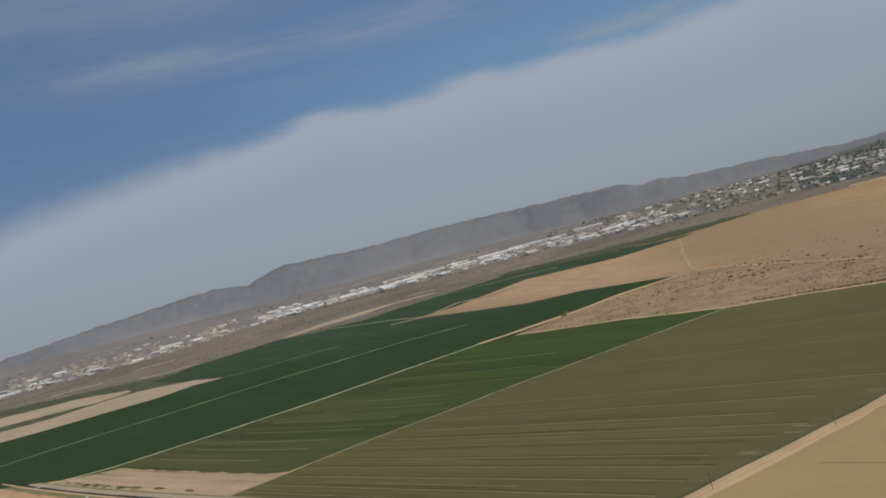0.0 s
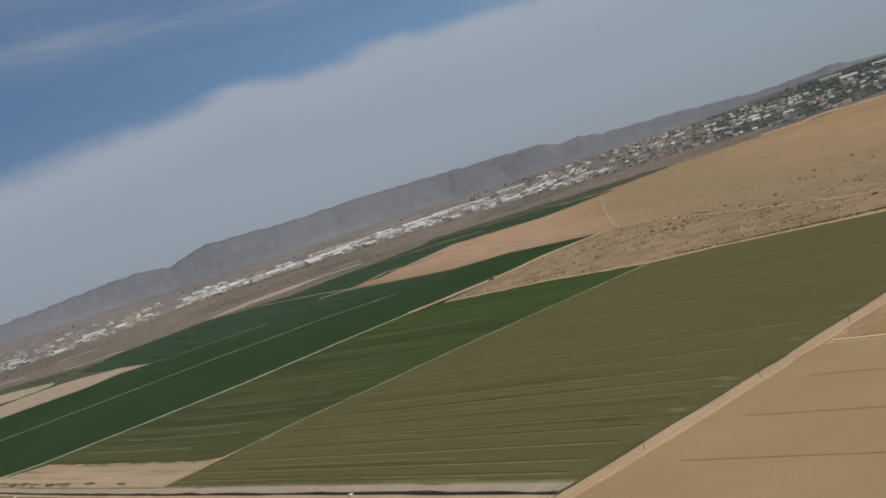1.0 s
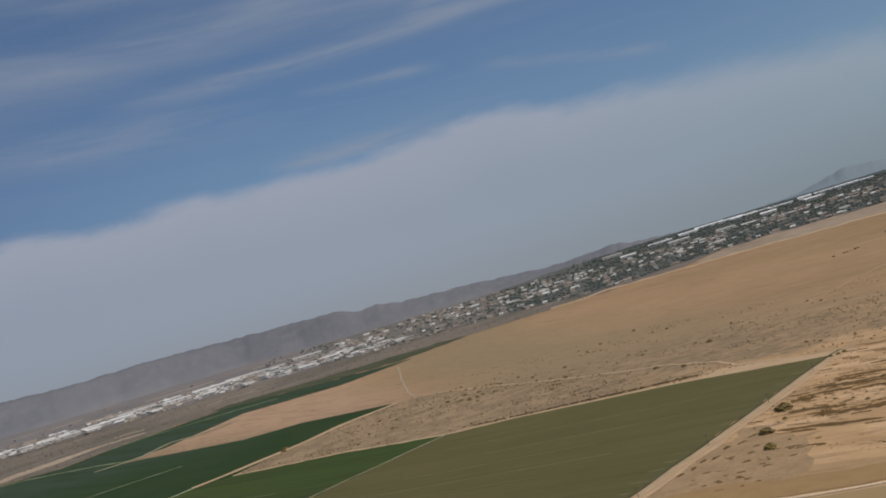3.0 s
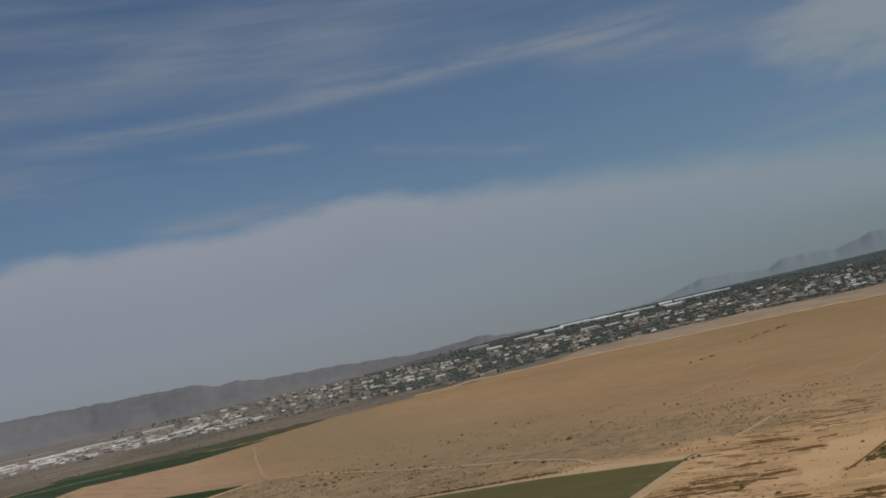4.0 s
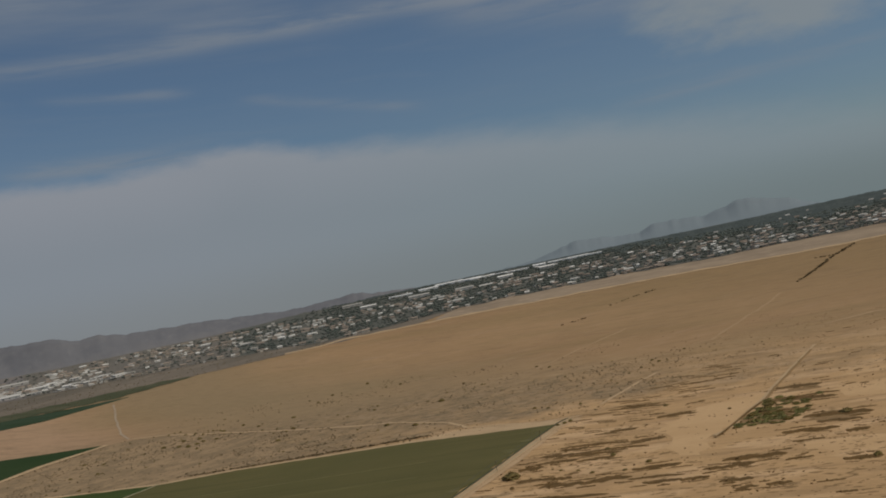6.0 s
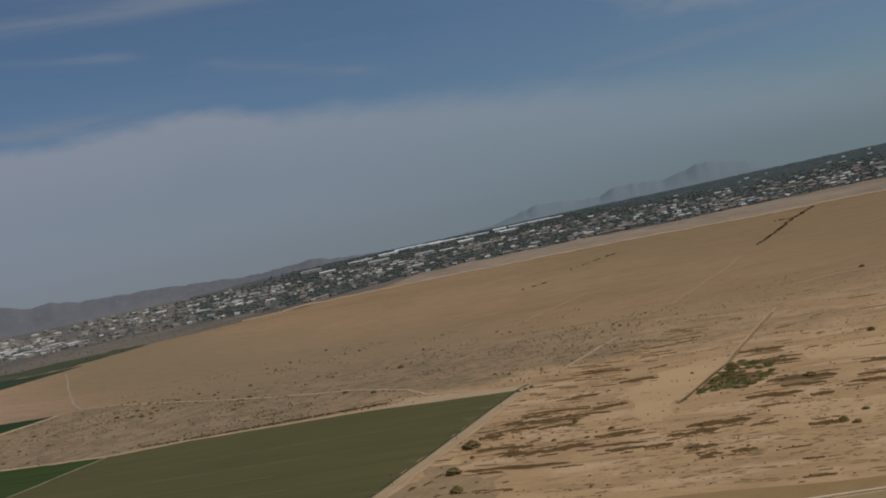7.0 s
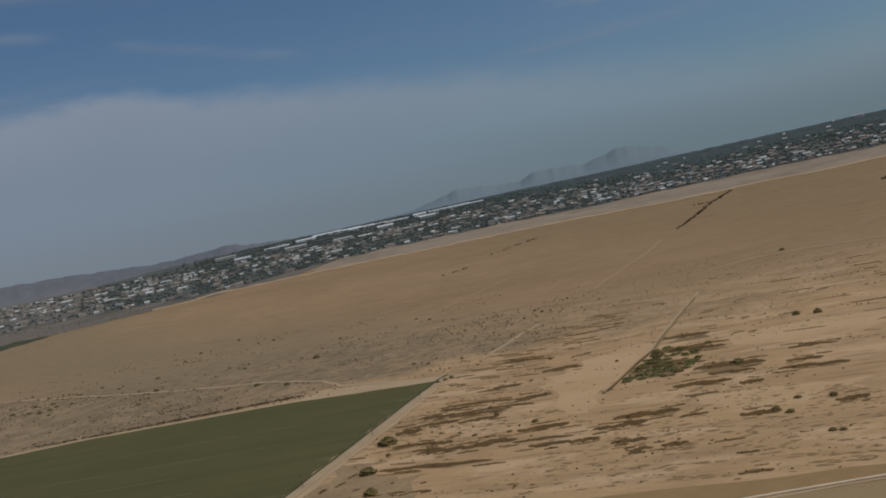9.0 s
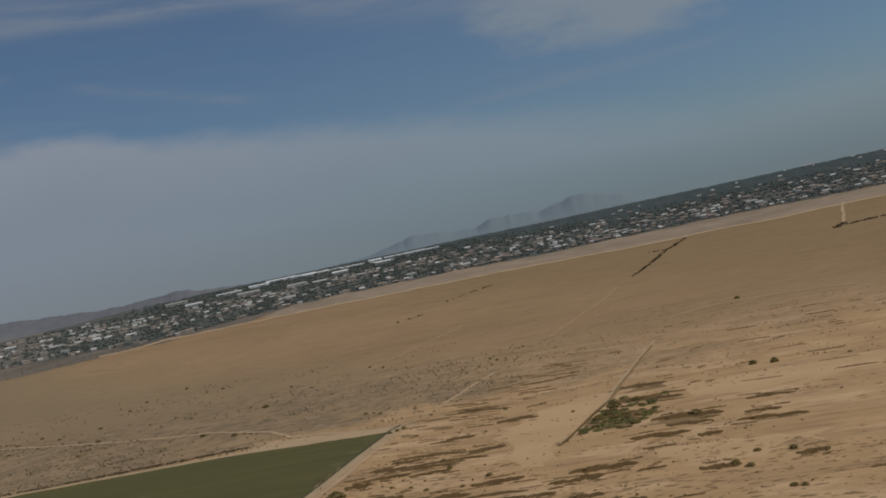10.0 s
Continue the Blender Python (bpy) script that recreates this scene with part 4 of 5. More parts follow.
for x, y, wide, many in ((590, 1890, 55, 14), (560, 1960, 40, 8), (690, 1700, 60, 7), (470, 2010, 50, 8), (330, 1900, 70, 9), (640, 1450, 60, 7), (820, 1640, 70, 9), (930, 1560, 60, 8), (1000, 1180, 50, 5), (1090, 1230, 55, 6)):
    for _ in range(many):
        copy_thing(KINDS[rnd.randrange(3)], stand(x + rnd.gauss(0, wide * 0.6), y + rnd.gauss(0, wide * 0.6), rnd.uniform(0, 360), rnd.uniform(0.25, 0.62), 0.1))
# bushes scattered over the scrub, some along the field margin
count = 0
while count < 64:
    x, y = rnd.uniform(60, 1250), rnd.uniform(1080, 2100)
    belt = inside(x, y, SCRUB_FIELD) or (inside(x, y, [(510, 2080), (640, 2150), (1000, 1900), (1250, 1500), (1150, 1150), (830, 1060), (780, 1110), (760, 1330)]) and rnd.random() < 0.6)
    if belt and not inside(x, y, OLIVE_FIELD):
        copy_thing(KINDS[rnd.randrange(3)], stand(x, y, rnd.uniform(0, 360), rnd.choice((0.3, 0.35, 0.4, 0.5, 0.7)), 0.1))
        count += 1

# green thicket beside the weedy bank, spreading along the old furrows
THICKET = [build_bush(5, 5.0, 3.2, 150, GREEN_LEAF, "low spreading green bush in a weedy thicket", "thicket bushes"), build_bush(17, 5.0, 2.8, 150, GREEN_LEAF, "low spreading green bush in a weedy thicket", "thicket bushes")]
THICKET[0].matrix_basis, THICKET[1].matrix_basis = pose(790, 766, -0.1), pose(812, 752, -0.1, 0, 0, 120)
for k in range(96):
    f, g = rnd.random() ** 1.2, 4 + rnd.random() ** 1.6 * 56
    x, y = 762 + 128 * f + 0.53 * g, 774 + 62 * f - 0.85 * g
    copy_thing((THICKET + KINDS[:1])[rnd.randrange(3)], pose(x, y, land(x, y) - 0.1, 0, 0, -58 + rnd.uniform(-25, 25)) @ Matrix.Diagonal((1.5, 1.0, 0.85, 1)) @ Matrix.Scale(rnd.uniform(0.35, 0.95), 4))


def small_scrub(name, spots, mat, label, radius, height):
    """Countless low plants in one mesh: each a handful of leaf faces."""
    bm = bmesh.new()
    rnd = random.Random(len(spots))
    for x, y, size in spots:
        z = land(x, y)
        for _ in range(7):
            a, f = rnd.uniform(0, 6.283), rnd.random()
            at = Vector((x + radius * size * f * math.cos(a), y + radius * size * f * math.sin(a), z + height * size * rnd.uniform(0.1, 0.9)))
            turn = Euler([rnd.uniform(0, 6.28) for _ in range(3)]).to_matrix()
            bm.faces.new([bm.verts.new(at + turn @ (Vector(c) * radius * size * 0.55)) for c in ((-1, -0.6, 0), (1, -0.5, 0.2), (0.1, 1, 0))])
    return tagged(part(name, bm, mat), label, "scrub", kind="stuff")


spots = []
while len(spots) < 4600:
    x, y = rnd.uniform(60, 1400), rnd.uniform(1060, 2150)
    wild = max(0.0, 0.2 + 1.6 * noise.noise(Vector((x * 0.011, y * 0.011, 0.5))))
    if (inside(x, y, SCRUB_FIELD) and rnd.random() < 0.12 + wild) or (inside(x, y, [(510, 2080), (640, 2150), (1000, 1900), (1400, 1500), (1250, 1100), (830, 1060), (780, 1110), (760, 1330)]) and rnd.random() < wild * 0.35):
        if not inside(x, y, OLIVE_FIELD):
            spots.append((x, y, 0.3 + 1.0 * rnd.random() ** 2.5))
# a hedge of weeds along the far margin of the olive field
for k in range(420):
    f = rnd.random() ** 0.8
    x, y = 420 + 270 * f, 1498 - 272 * f + rnd.uniform(8, 20)
    spots.append((x + 8, y + 8, rnd.uniform(0.7, 1.5)))
small_scrub("low_scrub", spots, SCRUB_LEAF, "low grey-green scrub plants dotted over the desert", 1.3, 1.3)

# ---------------------------------------------------------------- strips of dry weeds on the sand
def weed_mat(seed):
    """An uneven low mat of dry weeds, 40 m long and 8 m wide, with ragged ends."""
    rnd = random.Random(seed)
    bm, grid = bmesh.new(), []
    for i in range(21):
        row = []
        f = i / 20
        half = 4.0 * (math.sin(math.pi * f) ** 0.45) * (0.55 + 0.6 * abs(noise.noise(Vector((f * 5, seed, 0.2)))) + 0.25 * rnd.random()) + 0.1
        mid = 2.2 * noise.noise(Vector((f * 4, seed, 7.7)))
        for j in range(6):
            g = j / 5 * 2 - 1
            z = (0.55 * (1 - g * g) * (0.6 + 0.7 * rnd.random()) if 0 < j < 5 else -0.15)
            row.append(bm.verts.new((40 * (f - 0.5) + rnd.uniform(-0.6, 0.6), mid + half * g * rnd.uniform(0.85, 1.15), z if 0 < i < 20 else -0.15)))
        grid.append(row)
    for a, b in zip(grid, grid[1:]):
        for j in range(5):
            bm.faces.new((a[j], b[j], b[j + 1], a[j + 1]))
    leaf_mass(bm, rnd, 2.4, 0.8, 12, 0.4, 0.3, (rnd.uniform(-14, 14), 0, 0))
    leaf_mass(bm, rnd, 2.0, 0.7, 9, 0.35, 0.3, (rnd.uniform(-14, 14), 0, 0))
    return bm


MATS = [tagged(part("weed_patch", weed_mat(k), WEED), "long low patch of dry brown weeds on pale sand", "weeds", "dry weed patches") for k in range(1, 6)]
FADED = [tagged(part("faded_weed_patch", weed_mat(k), WEED_PALE), "thin faded patch of dry weeds on sand", "weeds", "faded weed patches") for k in range(6, 9)]
LAID = [(674, 671, 50, 17, -52), (651, 666, 22, 16, -40), (638, 679, 24, 11, -54), (611, 636, 25, 12, -50), (611, 594, 18, 10, -50), (596, 612, 16, 8, -52), (764, 682, 48, 17, -58), (770, 637, 19, 14, -62), (824, 697, 60, 22, -61), (801, 678, 38, 12, -62),
        (820, 610, 54, 14, -63), (842, 631, 29, 12, -68), (893, 653, 42, 11, -66), (687, 575, 28, 13, -66), (728, 526, 22, 12, -52), (731, 659, 25, 4, -55), (890, 791, 57, 20, -68), (956, 845, 51, 20, -66), (678, 626, 19, 6, -55), (572, 504, 20, 5, -55)]
for ob, (x, y, turn) in zip(MATS, ((1000, 622, -66), (1180, 840, -60), (1260, 905, -62), (1330, 830, -61), (1090, 700, -64))):
    ob.matrix_basis = pose(x, y, land(x, y), 0, 0, turn)


for ob, (x, y, turn) in zip(FADED, ((1120, 760, -62), (1040, 660, -66), (960, 700, -63))):
    ob.matrix_basis = pose(x, y, land(x, y), 0, 0, turn)


def lay(x, y, length, width, turn, kinds=MATS):
    ob = kinds[rnd.randrange(len(kinds))]
    copy_thing(ob, pose(x, y, land(x, y), 0, 0, turn) @ Matrix.Diagonal((length / 36, width / 5.4, rnd.uniform(0.7, 1.2), 1)))


for x, y, length, width, turn in LAID:
    lay(x, y, length, width, turn)
CLEAR = [(650, 835), (690, 765), (740, 760), (830, 805), (935, 862), (915, 890), (800, 850), (740, 825), (690, 850)]
SANDY = [(520, 870), (640, 960), (760, 1045), (900, 1050), (1250, 1090), (1500, 1000), (1500, 700), (900, 430), (600, 430), (540, 560), (470, 660), (420, 790)]
# dark clumps along the road's edge
for x, y in ((424, 800), (434, 796), (458, 816), (473, 814), (491, 823), (391, 784), (407, 789), (506, 813), (540, 842), (560, 855), (600, 880)):
    lay(x, y, rnd.uniform(7, 13), rnd.uniform(3, 5.5), 34 + rnd.uniform(-25, 25))
# ragged clumps over the weedy ground by the tilled strip
for k in range(32):
    f, g = rnd.random(), rnd.random() ** 1.4
    lay(352 + 112 * f + 34 * g, 738 + 60 * f - 62 * g, rnd.uniform(3, 8), rnd.uniform(1.8, 4.0), -52 + rnd.uniform(-22, 22), MATS + FADED)
# long strips that run out from the road
RUNNING = [(645, 904, 38, 16, -62), (670, 908, 29, 13, -50), (659, 861, 56, 10, -66), (693, 894, 66, 10, -68), (717, 845, 34, 14, -52), (627, 881, 40, 12, -58), (643, 842, 36, 11, -52), (686, 846, 47, 9, -65), (632, 746, 42, 14, -54), (562, 795, 41, 14, -53),
           (586, 762, 44, 15, -54), (604, 718, 47, 7, -62), (595, 702, 32, 10, -60), (608, 677, 23, 10, -56), (530, 765, 92, 11, -62), (599, 890, 24, 18, -42), (578, 816, 21, 12, -55), (567, 843, 35, 8, -62), (820, 904, 44, 16, -66), (856, 1005, 80, 10, -70)]
for x, y, length, width, turn in RUNNING:
    lay(x, y, length, width, turn)
# thin tongues beside the long strips
for x, y, length, width, turn in LAID + RUNNING:
    for k in range(4 if width > 7 else 2):
        c, q = math.cos(radians(turn)), math.sin(radians(turn))
        u, v = rnd.uniform(-0.6, 0.6) * length, rnd.choice((-1, 1)) * (0.6 * width + rnd.uniform(1.0, 9.0))
        lay(x + u * c - v * q, y + u * q + v * c, length * rnd.uniform(0.18, 0.5), rnd.uniform(1.6, 4.2), turn + rnd.uniform(-5, 5), MATS + FADED + FADED)
# fine strips on the rough ground beyond the field's corner
for k in range(90):
    f, g = rnd.random(), rnd.random()
    lay(720 + 380 * f + 40 * g, 900 + 130 * f + 150 * g - 40 * f * g, rnd.uniform(8, 38), rnd.uniform(2.0, 5.0), -66 + rnd.uniform(-7, 7), FADED + FADED + MATS[:2])
for k in range(5):
    f = rnd.random()
    x, y = 530 + 210 * f + rnd.uniform(12, 50), 855 + 140 * f - rnd.uniform(18, 60)
    lay(x, y, rnd.uniform(24, 58), rnd.uniform(5, 9), -57 + rnd.uniform(-4, 4))
for k in range(10):
    f, g = rnd.random(), rnd.uniform(5, 70)
    lay(774 + 118 * f + 0.53 * g, 772 + 62 * f - 0.85 * g, rnd.uniform(18, 45), rnd.uniform(5, 9), -58 + rnd.uniform(-4, 4))
count = 0
while count < 55:
    x, y = rnd.uniform(440, 1450), rnd.uniform(450, 1090)
    if inside(x, y, SANDY) and not inside(x, y, CLEAR) and noise.noise(Vector((x * 0.008, y * 0.008, 2.0))) > -0.12:
        lay(x, y, rnd.uniform(7, 20), rnd.uniform(2.5, 6), -58 + rnd.uniform(-10, 10))
        count += 1
spots = []
while len(spots) < 1100:
    x, y = rnd.uniform(430, 1500), rnd.uniform(430, 1350)
    if inside(x, y, SANDY) and noise.noise(Vector(((0.5 * x - 0.85 * y) * 0.008, (0.85 * x + 0.5 * y) * 0.05, 2.0))) > 0.02:
        spots.append((x, y, rnd.uniform(0.4, 1.0)))
    elif not inside(x, y, SANDY) and y > 950 and x > 760 and rnd.random() < 0.25:
        spots.append((x, y, rnd.uniform(0.4, 0.9)))
small_scrub("dry_tufts", spots, WEED, "dry brown tufts of grass strewn over pale sand", 1.4, 0.7)


def weed_streaks(many):
    """Small ragged tongues of dry weeds along the old furrows, all in one mesh."""
    bm = bmesh.new()
    rnd = random.Random(404)
    done = 0
    while done < many:
        x, y = rnd.uniform(430, 1550), rnd.uniform(420, 1400)
        u, v = 0.53 * x - 0.85 * y, 0.85 * x + 0.53 * y
        if rnd.random() < 0.35:
            x, y = (rnd.uniform(480, 760), rnd.uniform(440, 680)) if rnd.random() < 0.6 else (rnd.uniform(540, 720), rnd.uniform(770, 940))
        if not (inside(x, y, SANDY) or (inside(x, y, STONY) and rnd.random() < 0.9) or (x > 830 and y > 900 and inside(x, y, [(830, 1050), (1100, 1400), (1400, 1250), (1560, 1000), (1300, 900)]))):
            continue
        if inside(x, y, CLEAR) or noise.noise(Vector((u * 0.012, v * 0.035, 8.0))) < rnd.uniform(-0.05, 0.32):
            continue
        length = 1.0 + 5.5 * rnd.random() ** 2.2
        wide = length * rnd.uniform(0.16, 0.34) + 0.4
        turn = radians(-58 + rnd.uniform(-9, 9))
        c, s = math.cos(turn), math.sin(turn)
        z = land(x, y)
        rim = []
        for k in range(10):
            a = 2 * math.pi * k / 10
            px, py = length * math.cos(a) * rnd.uniform(0.7, 1.1), wide * math.sin(a) * rnd.uniform(0.5, 1.3)
            rim.append(bm.verts.new((x + px * c - py * s, y + px * s + py * c, z + 0.02)))
        top = bm.verts.new((x, y, z + rnd.uniform(0.25, 0.5)))
        for k in range(10):
            bm.faces.new((rim[k], rim[(k + 1) % 10], top))
        done += 1
    tagged(part("weed_streaks", bm, WEED_PALE), "small streaks of dry brown weeds along old furrows", "weeds", kind="stuff")


weed_streaks(2600)
lane("weed_bank", beside([(732, 769), (745, 774), (800, 800), (870, 832)], -4.6), 2.4, WEED, "dark weeds at the foot of the bank", "bank", 0.5, 0.6, 2.0)
lane("weed_bank", beside([(727, 768), (745, 774), (891, 842), (992, 899), (1180, 1000)], -3.4), 4.4, WEED_PALE, "dry weedy bank beside the track", "bank", 0.3, 0.5, 2.6)

# far lines of brush on the sand flat
spots = []
for x0, y0, x1, y1, wide, many in ((1830, 1514, 1962, 1560, 5, 28), (1975, 1566, 2120, 1623, 8, 60), (2120, 1623, 2263, 1661, 9, 50), (2108, 1668, 2135, 1628, 5, 14), (1677, 1958, 1764, 1967, 4, 8), (1764, 1967, 1847, 1962, 5, 13), (1481, 1911, 1548, 1903, 4, 9), (2185, 1217, 2240, 1225, 12, 50), (2214, 1208, 2300, 1120, 8, 60)):
    for _ in range(many):
        f = rnd.random()
        x, y = x0 + (x1 - x0) * f, y0 + (y1 - y0) * f
        w = wide * (0.4 + 0.6 * abs(noise.noise(Vector((f * 6, x0, 0)))))
        spots.append((x + rnd.uniform(-w, w) * 0.3, y + rnd.uniform(-w, w), rnd.uniform(0.6, 1.4)))
small_scrub("far_brush", spots, SCRUB_LEAF, "dark lines of brush along washes in the sand", 3.2, 1.4)
spots = []
while len(spots) < 2400:
    x, y = rnd.uniform(-1500, 1250), rnd.uniform(2500, 3200)
    if inside(x, y, BROWN_LAND):
        spots.append((x, y, rnd.uniform(0.6, 1.5)))
small_scrub("brown_brush", spots, SCRUB_LEAF, "brown brush covering the land before the town", 1.8, 1.2)

spots = []
while len(spots) < 3000:
    a, r = rnd.uniform(-30, 12), rnd.uniform(3170, 3570)
    if noise.noise(Vector((a * 0.8, r * 0.02, 1.0))) > rnd.uniform(-0.4, 0.3):
        spots.append((r * math.sin(radians(a)), r * math.cos(radians(a)), rnd.uniform(0.6, 1.4)))
small_scrub("plain_brush", spots, SCRUB_LEAF, "grey-brown brush over the plain below the hills", 1.9, 1.3)

for k in range(26):
    a, far = rnd.uniform(-30, 6), k % 2
    d = rnd.uniform(3260, 3500) if far else rnd.uniform(2790, 3080)
    turn = rnd.uniform(1.2, 4.5)
    line = [(q * math.sin(radians(b)), q * math.cos(radians(b))) for b, q in ((a, d), (a + turn / 2, d + rnd.uniform(-12, 12)), (a + turn, d + rnd.uniform(-18, 18)))]
    if far or inside(*line[0], BROWN_LAND) and inside(*line[2], BROWN_LAND):
        lane("pale_streak" if far or k % 4 else "weedy_streak", line, rnd.uniform(7, 16), FALLOW if far or k % 4 else ROUGH, "thin pale dusty streak across the plain" if far or k % 4 else "thin dark weedy streak across the plain", "ground", 1.7 if far else 0.9, 0.0, 9.0)

# ---------------------------------------------------------------- the town
NEAR_EDGE = [(-36, 3060), (-18, 3080), (-12, 3160), (-9, 3215), (0, 3195), (8, 3155), (12, 3105), (16, 3090), (19.5, 3070), (22.7, 3025), (25, 2985), (28, 3000), (31, 3065), (35, 3090), (42, 3078), (47, 3045), (52, 3050), (58, 3058), (64, 3040), (76, 3040)]


def edge_of_town(a):
    for (p, r0), (q, r1) in zip(NEAR_EDGE, NEAR_EDGE[1:]):
        if p <= a <= q:
            return r0 + (r1 - r0) * (a - p) / (q - p)
    return 3000.0


def back_of_town(a):
    radius = hill_radius(a)
    return min(3640.0, radius - 150.0 + (3730.0 - radius) * 0.55 - 8.0 if a < 24 else 3640.0)


def town_ground(name, first, last, mat, label):
    bm, cols = bmesh.new(), []
    for k in range(first * 2, last * 2 + 1):
        a = k / 2
        r0 = edge_of_town(a) + 25 * noise.noise(Vector((a * 0.9, 0.1, 0.7)))
        col = []
        for i in range(12):
            r = r0 + ((hill_radius(a) - 8 if a < 22 else 3656) - r0) * i / 11
            x, y = r * math.sin(radians(a)), r * math.cos(radians(a))
            col.append(bm.verts.new((x, y, land(x, y) + 1.4)))
        cols.append(col)
    for p, q in zip(cols, cols[1:]):
        for i in range(11):
            bm.faces.new((p[i], q[i], q[i + 1], p[i + 1]))
    bmesh.ops.recalc_face_normals(bm, faces=bm.faces[:])
    if sum(f.normal.z for f in bm.faces) < 0:
        bmesh.ops.reverse_faces(bm, faces=bm.faces[:])
    return tagged(part(name, bm, mat), label, "ground", kind="structure")


town_ground("dusty_plain", -34, 9, PLAIN, "dusty brown plain with scattered sheds below the hills")
DUSTY_TOWN = material("dusty_lots", [(0.178, 0.158, 0.132), (0.148, 0.138, 0.116), (0.235, 0.205, 0.168)], 0.02, 0.12, 0.95, 0.2)
town_ground("dusty_lots", 9, 20, DUSTY_TOWN, "dusty grey-brown lots of the near town")
town_ground("town_ground", 20, 74, TOWN, "grey-green lots and streets of the far town")


def gable(bm, l, w, h, rise, over=0.6):
    """A low pitched roof with its own thickness."""
    pts = []
    for z in (0, -0.4):
        for x in (-l / 2 - over, l / 2 + over):
            pts.append([bm.verts.new((x, y, h + z + up)) for y, up in ((-w / 2 - over, 0), (0, rise), (w / 2 + over, 0))])
    a, b, c, d = pts
    for p, q in ((a, b), (d, c)):
        bm.faces.new((p[0], q[0], q[1], p[1]))
        bm.faces.new((p[1], q[1], q[2], p[2]))
    for p, q in ((a, c), (d, b)):
        bm.faces.new((p[0], p[1], q[1], q[0]))
        bm.faces.new((p[1], p[2], q[2], q[1]))
    bm.faces.new((a[0], c[0], d[0], b[0]))
    bm.faces.new((b[2], d[2], c[2], a[2]))


def build_shed(l, w, h, rise, wall, roof, label, group, category):
    root = tagged(new("warehouse" if category == "warehouse" else "house"), label, category, group)
    bm = bmesh.new()
    bmesh.ops.create_cube(bm, size=1, matrix=Matrix.Translation((0, 0, h / 2 - 1.5)) @ Matrix.Diagonal((l, w, h + 3.0, 1)))
    body = part("wall", bm, wall, root)
    bm = bmesh.new()
    gable(bm, l, w, h, rise)
    part("roof", bm, roof, root)
    for k in range(3 if category == "warehouse" else 2):
        bm = bmesh.new()
        bmesh.ops.create_cube(bm, size=1, matrix=Matrix.Translation((l * (-0.3 + 0.3 * k), -w / 2 - 0.05, 1.7 if category == "warehouse" else 1.4)) @ Matrix.Diagonal((4.0 if category == "warehouse" else 1.4, 0.2, 3.4 if category == "warehouse" else 1.3, 1)))
        part("door" if category == "warehouse" else "window", bm, GLASS, body)
    return root


def at_polar(a, r, turn, lift=1.4):
    x, y = r * math.sin(radians(a)), r * math.cos(radians(a))
    return pose(x, y, land(x, y) + lift, 0, 0, turn)


SHEDS = [build_shed(60, 26, 5, 4.8, WALL_WHITE, ROOF_WHITE, "large white-roofed warehouse at the edge of town", "town warehouses", "warehouse"),
         build_shed(38, 22, 4.5, 4.0, WALL_WHITE, ROOF_WHITE, "white-roofed industrial shed in the far town", "town warehouses", "warehouse"),
         build_shed(90, 30, 5.5, 5.5, WALL_WHITE, ROOF_WHITE, "very long white industrial hall in the far town", "town warehouses", "warehouse")]
HALL = build_shed(90, 30, 3.2, 3.6, ROOF_BRIGHT, ROOF_BRIGHT, "bright white long hall on the town's skyline", "skyline halls", "warehouse")
HOUSES = [build_shed(15, 10, 3.2, 2.8, WALL_PALE, ROOF_TAN, "small pale house with a tan roof", "town houses", "house"),
          build_shed(12, 9, 3.0, 2.8, WALL_WHITE, ROOF_WHITE, "small house with a pale roof", "town houses", "house"),
          build_shed(18, 11, 5.2, 3.0, WALL_PALE, ROOF_TAN, "two-storey pale house in the far town", "town houses", "house")]
for k, ob in enumerate(SHEDS):
    ob.matrix_basis = at_polar(-8 + 3 * k, 3270, -32)
HALL.matrix_basis = at_polar(34.1, 3584, -34)
for k, ob in enumerate(HOUSES):
    ob.matrix_basis = at_polar(26 + 6 * k, 3150, -32)
rnd = random.Random(5)
for a, r, long in ((-10.3, 3262, 1.15), (-8.6, 3275, 0.9), (-5.2, 3255, 1.2), (-3.4, 3275, 1.0), (-1.2, 3330, 1.3), (0.9, 3300, 1.0), (3.0, 3345, 1.5), (4.6, 3370, 1.2), (6.0, 3360, 1.4), (8.4, 3400, 1.1), (26.6, 3560, 0.8), (27.5, 3470, 0.6), (30.4, 3470, 0.8), (33.0, 3430, 0.7), (35.4, 3500, 0.6), (37.8, 3520, 0.6), (60.9, 3640, 0.35)):
    copy_thing(SHEDS[2], at_polar(a, r, -a + rnd.uniform(-5, 5)) @ Matrix.Diagonal((long, 1.5, 0.75, 1)))
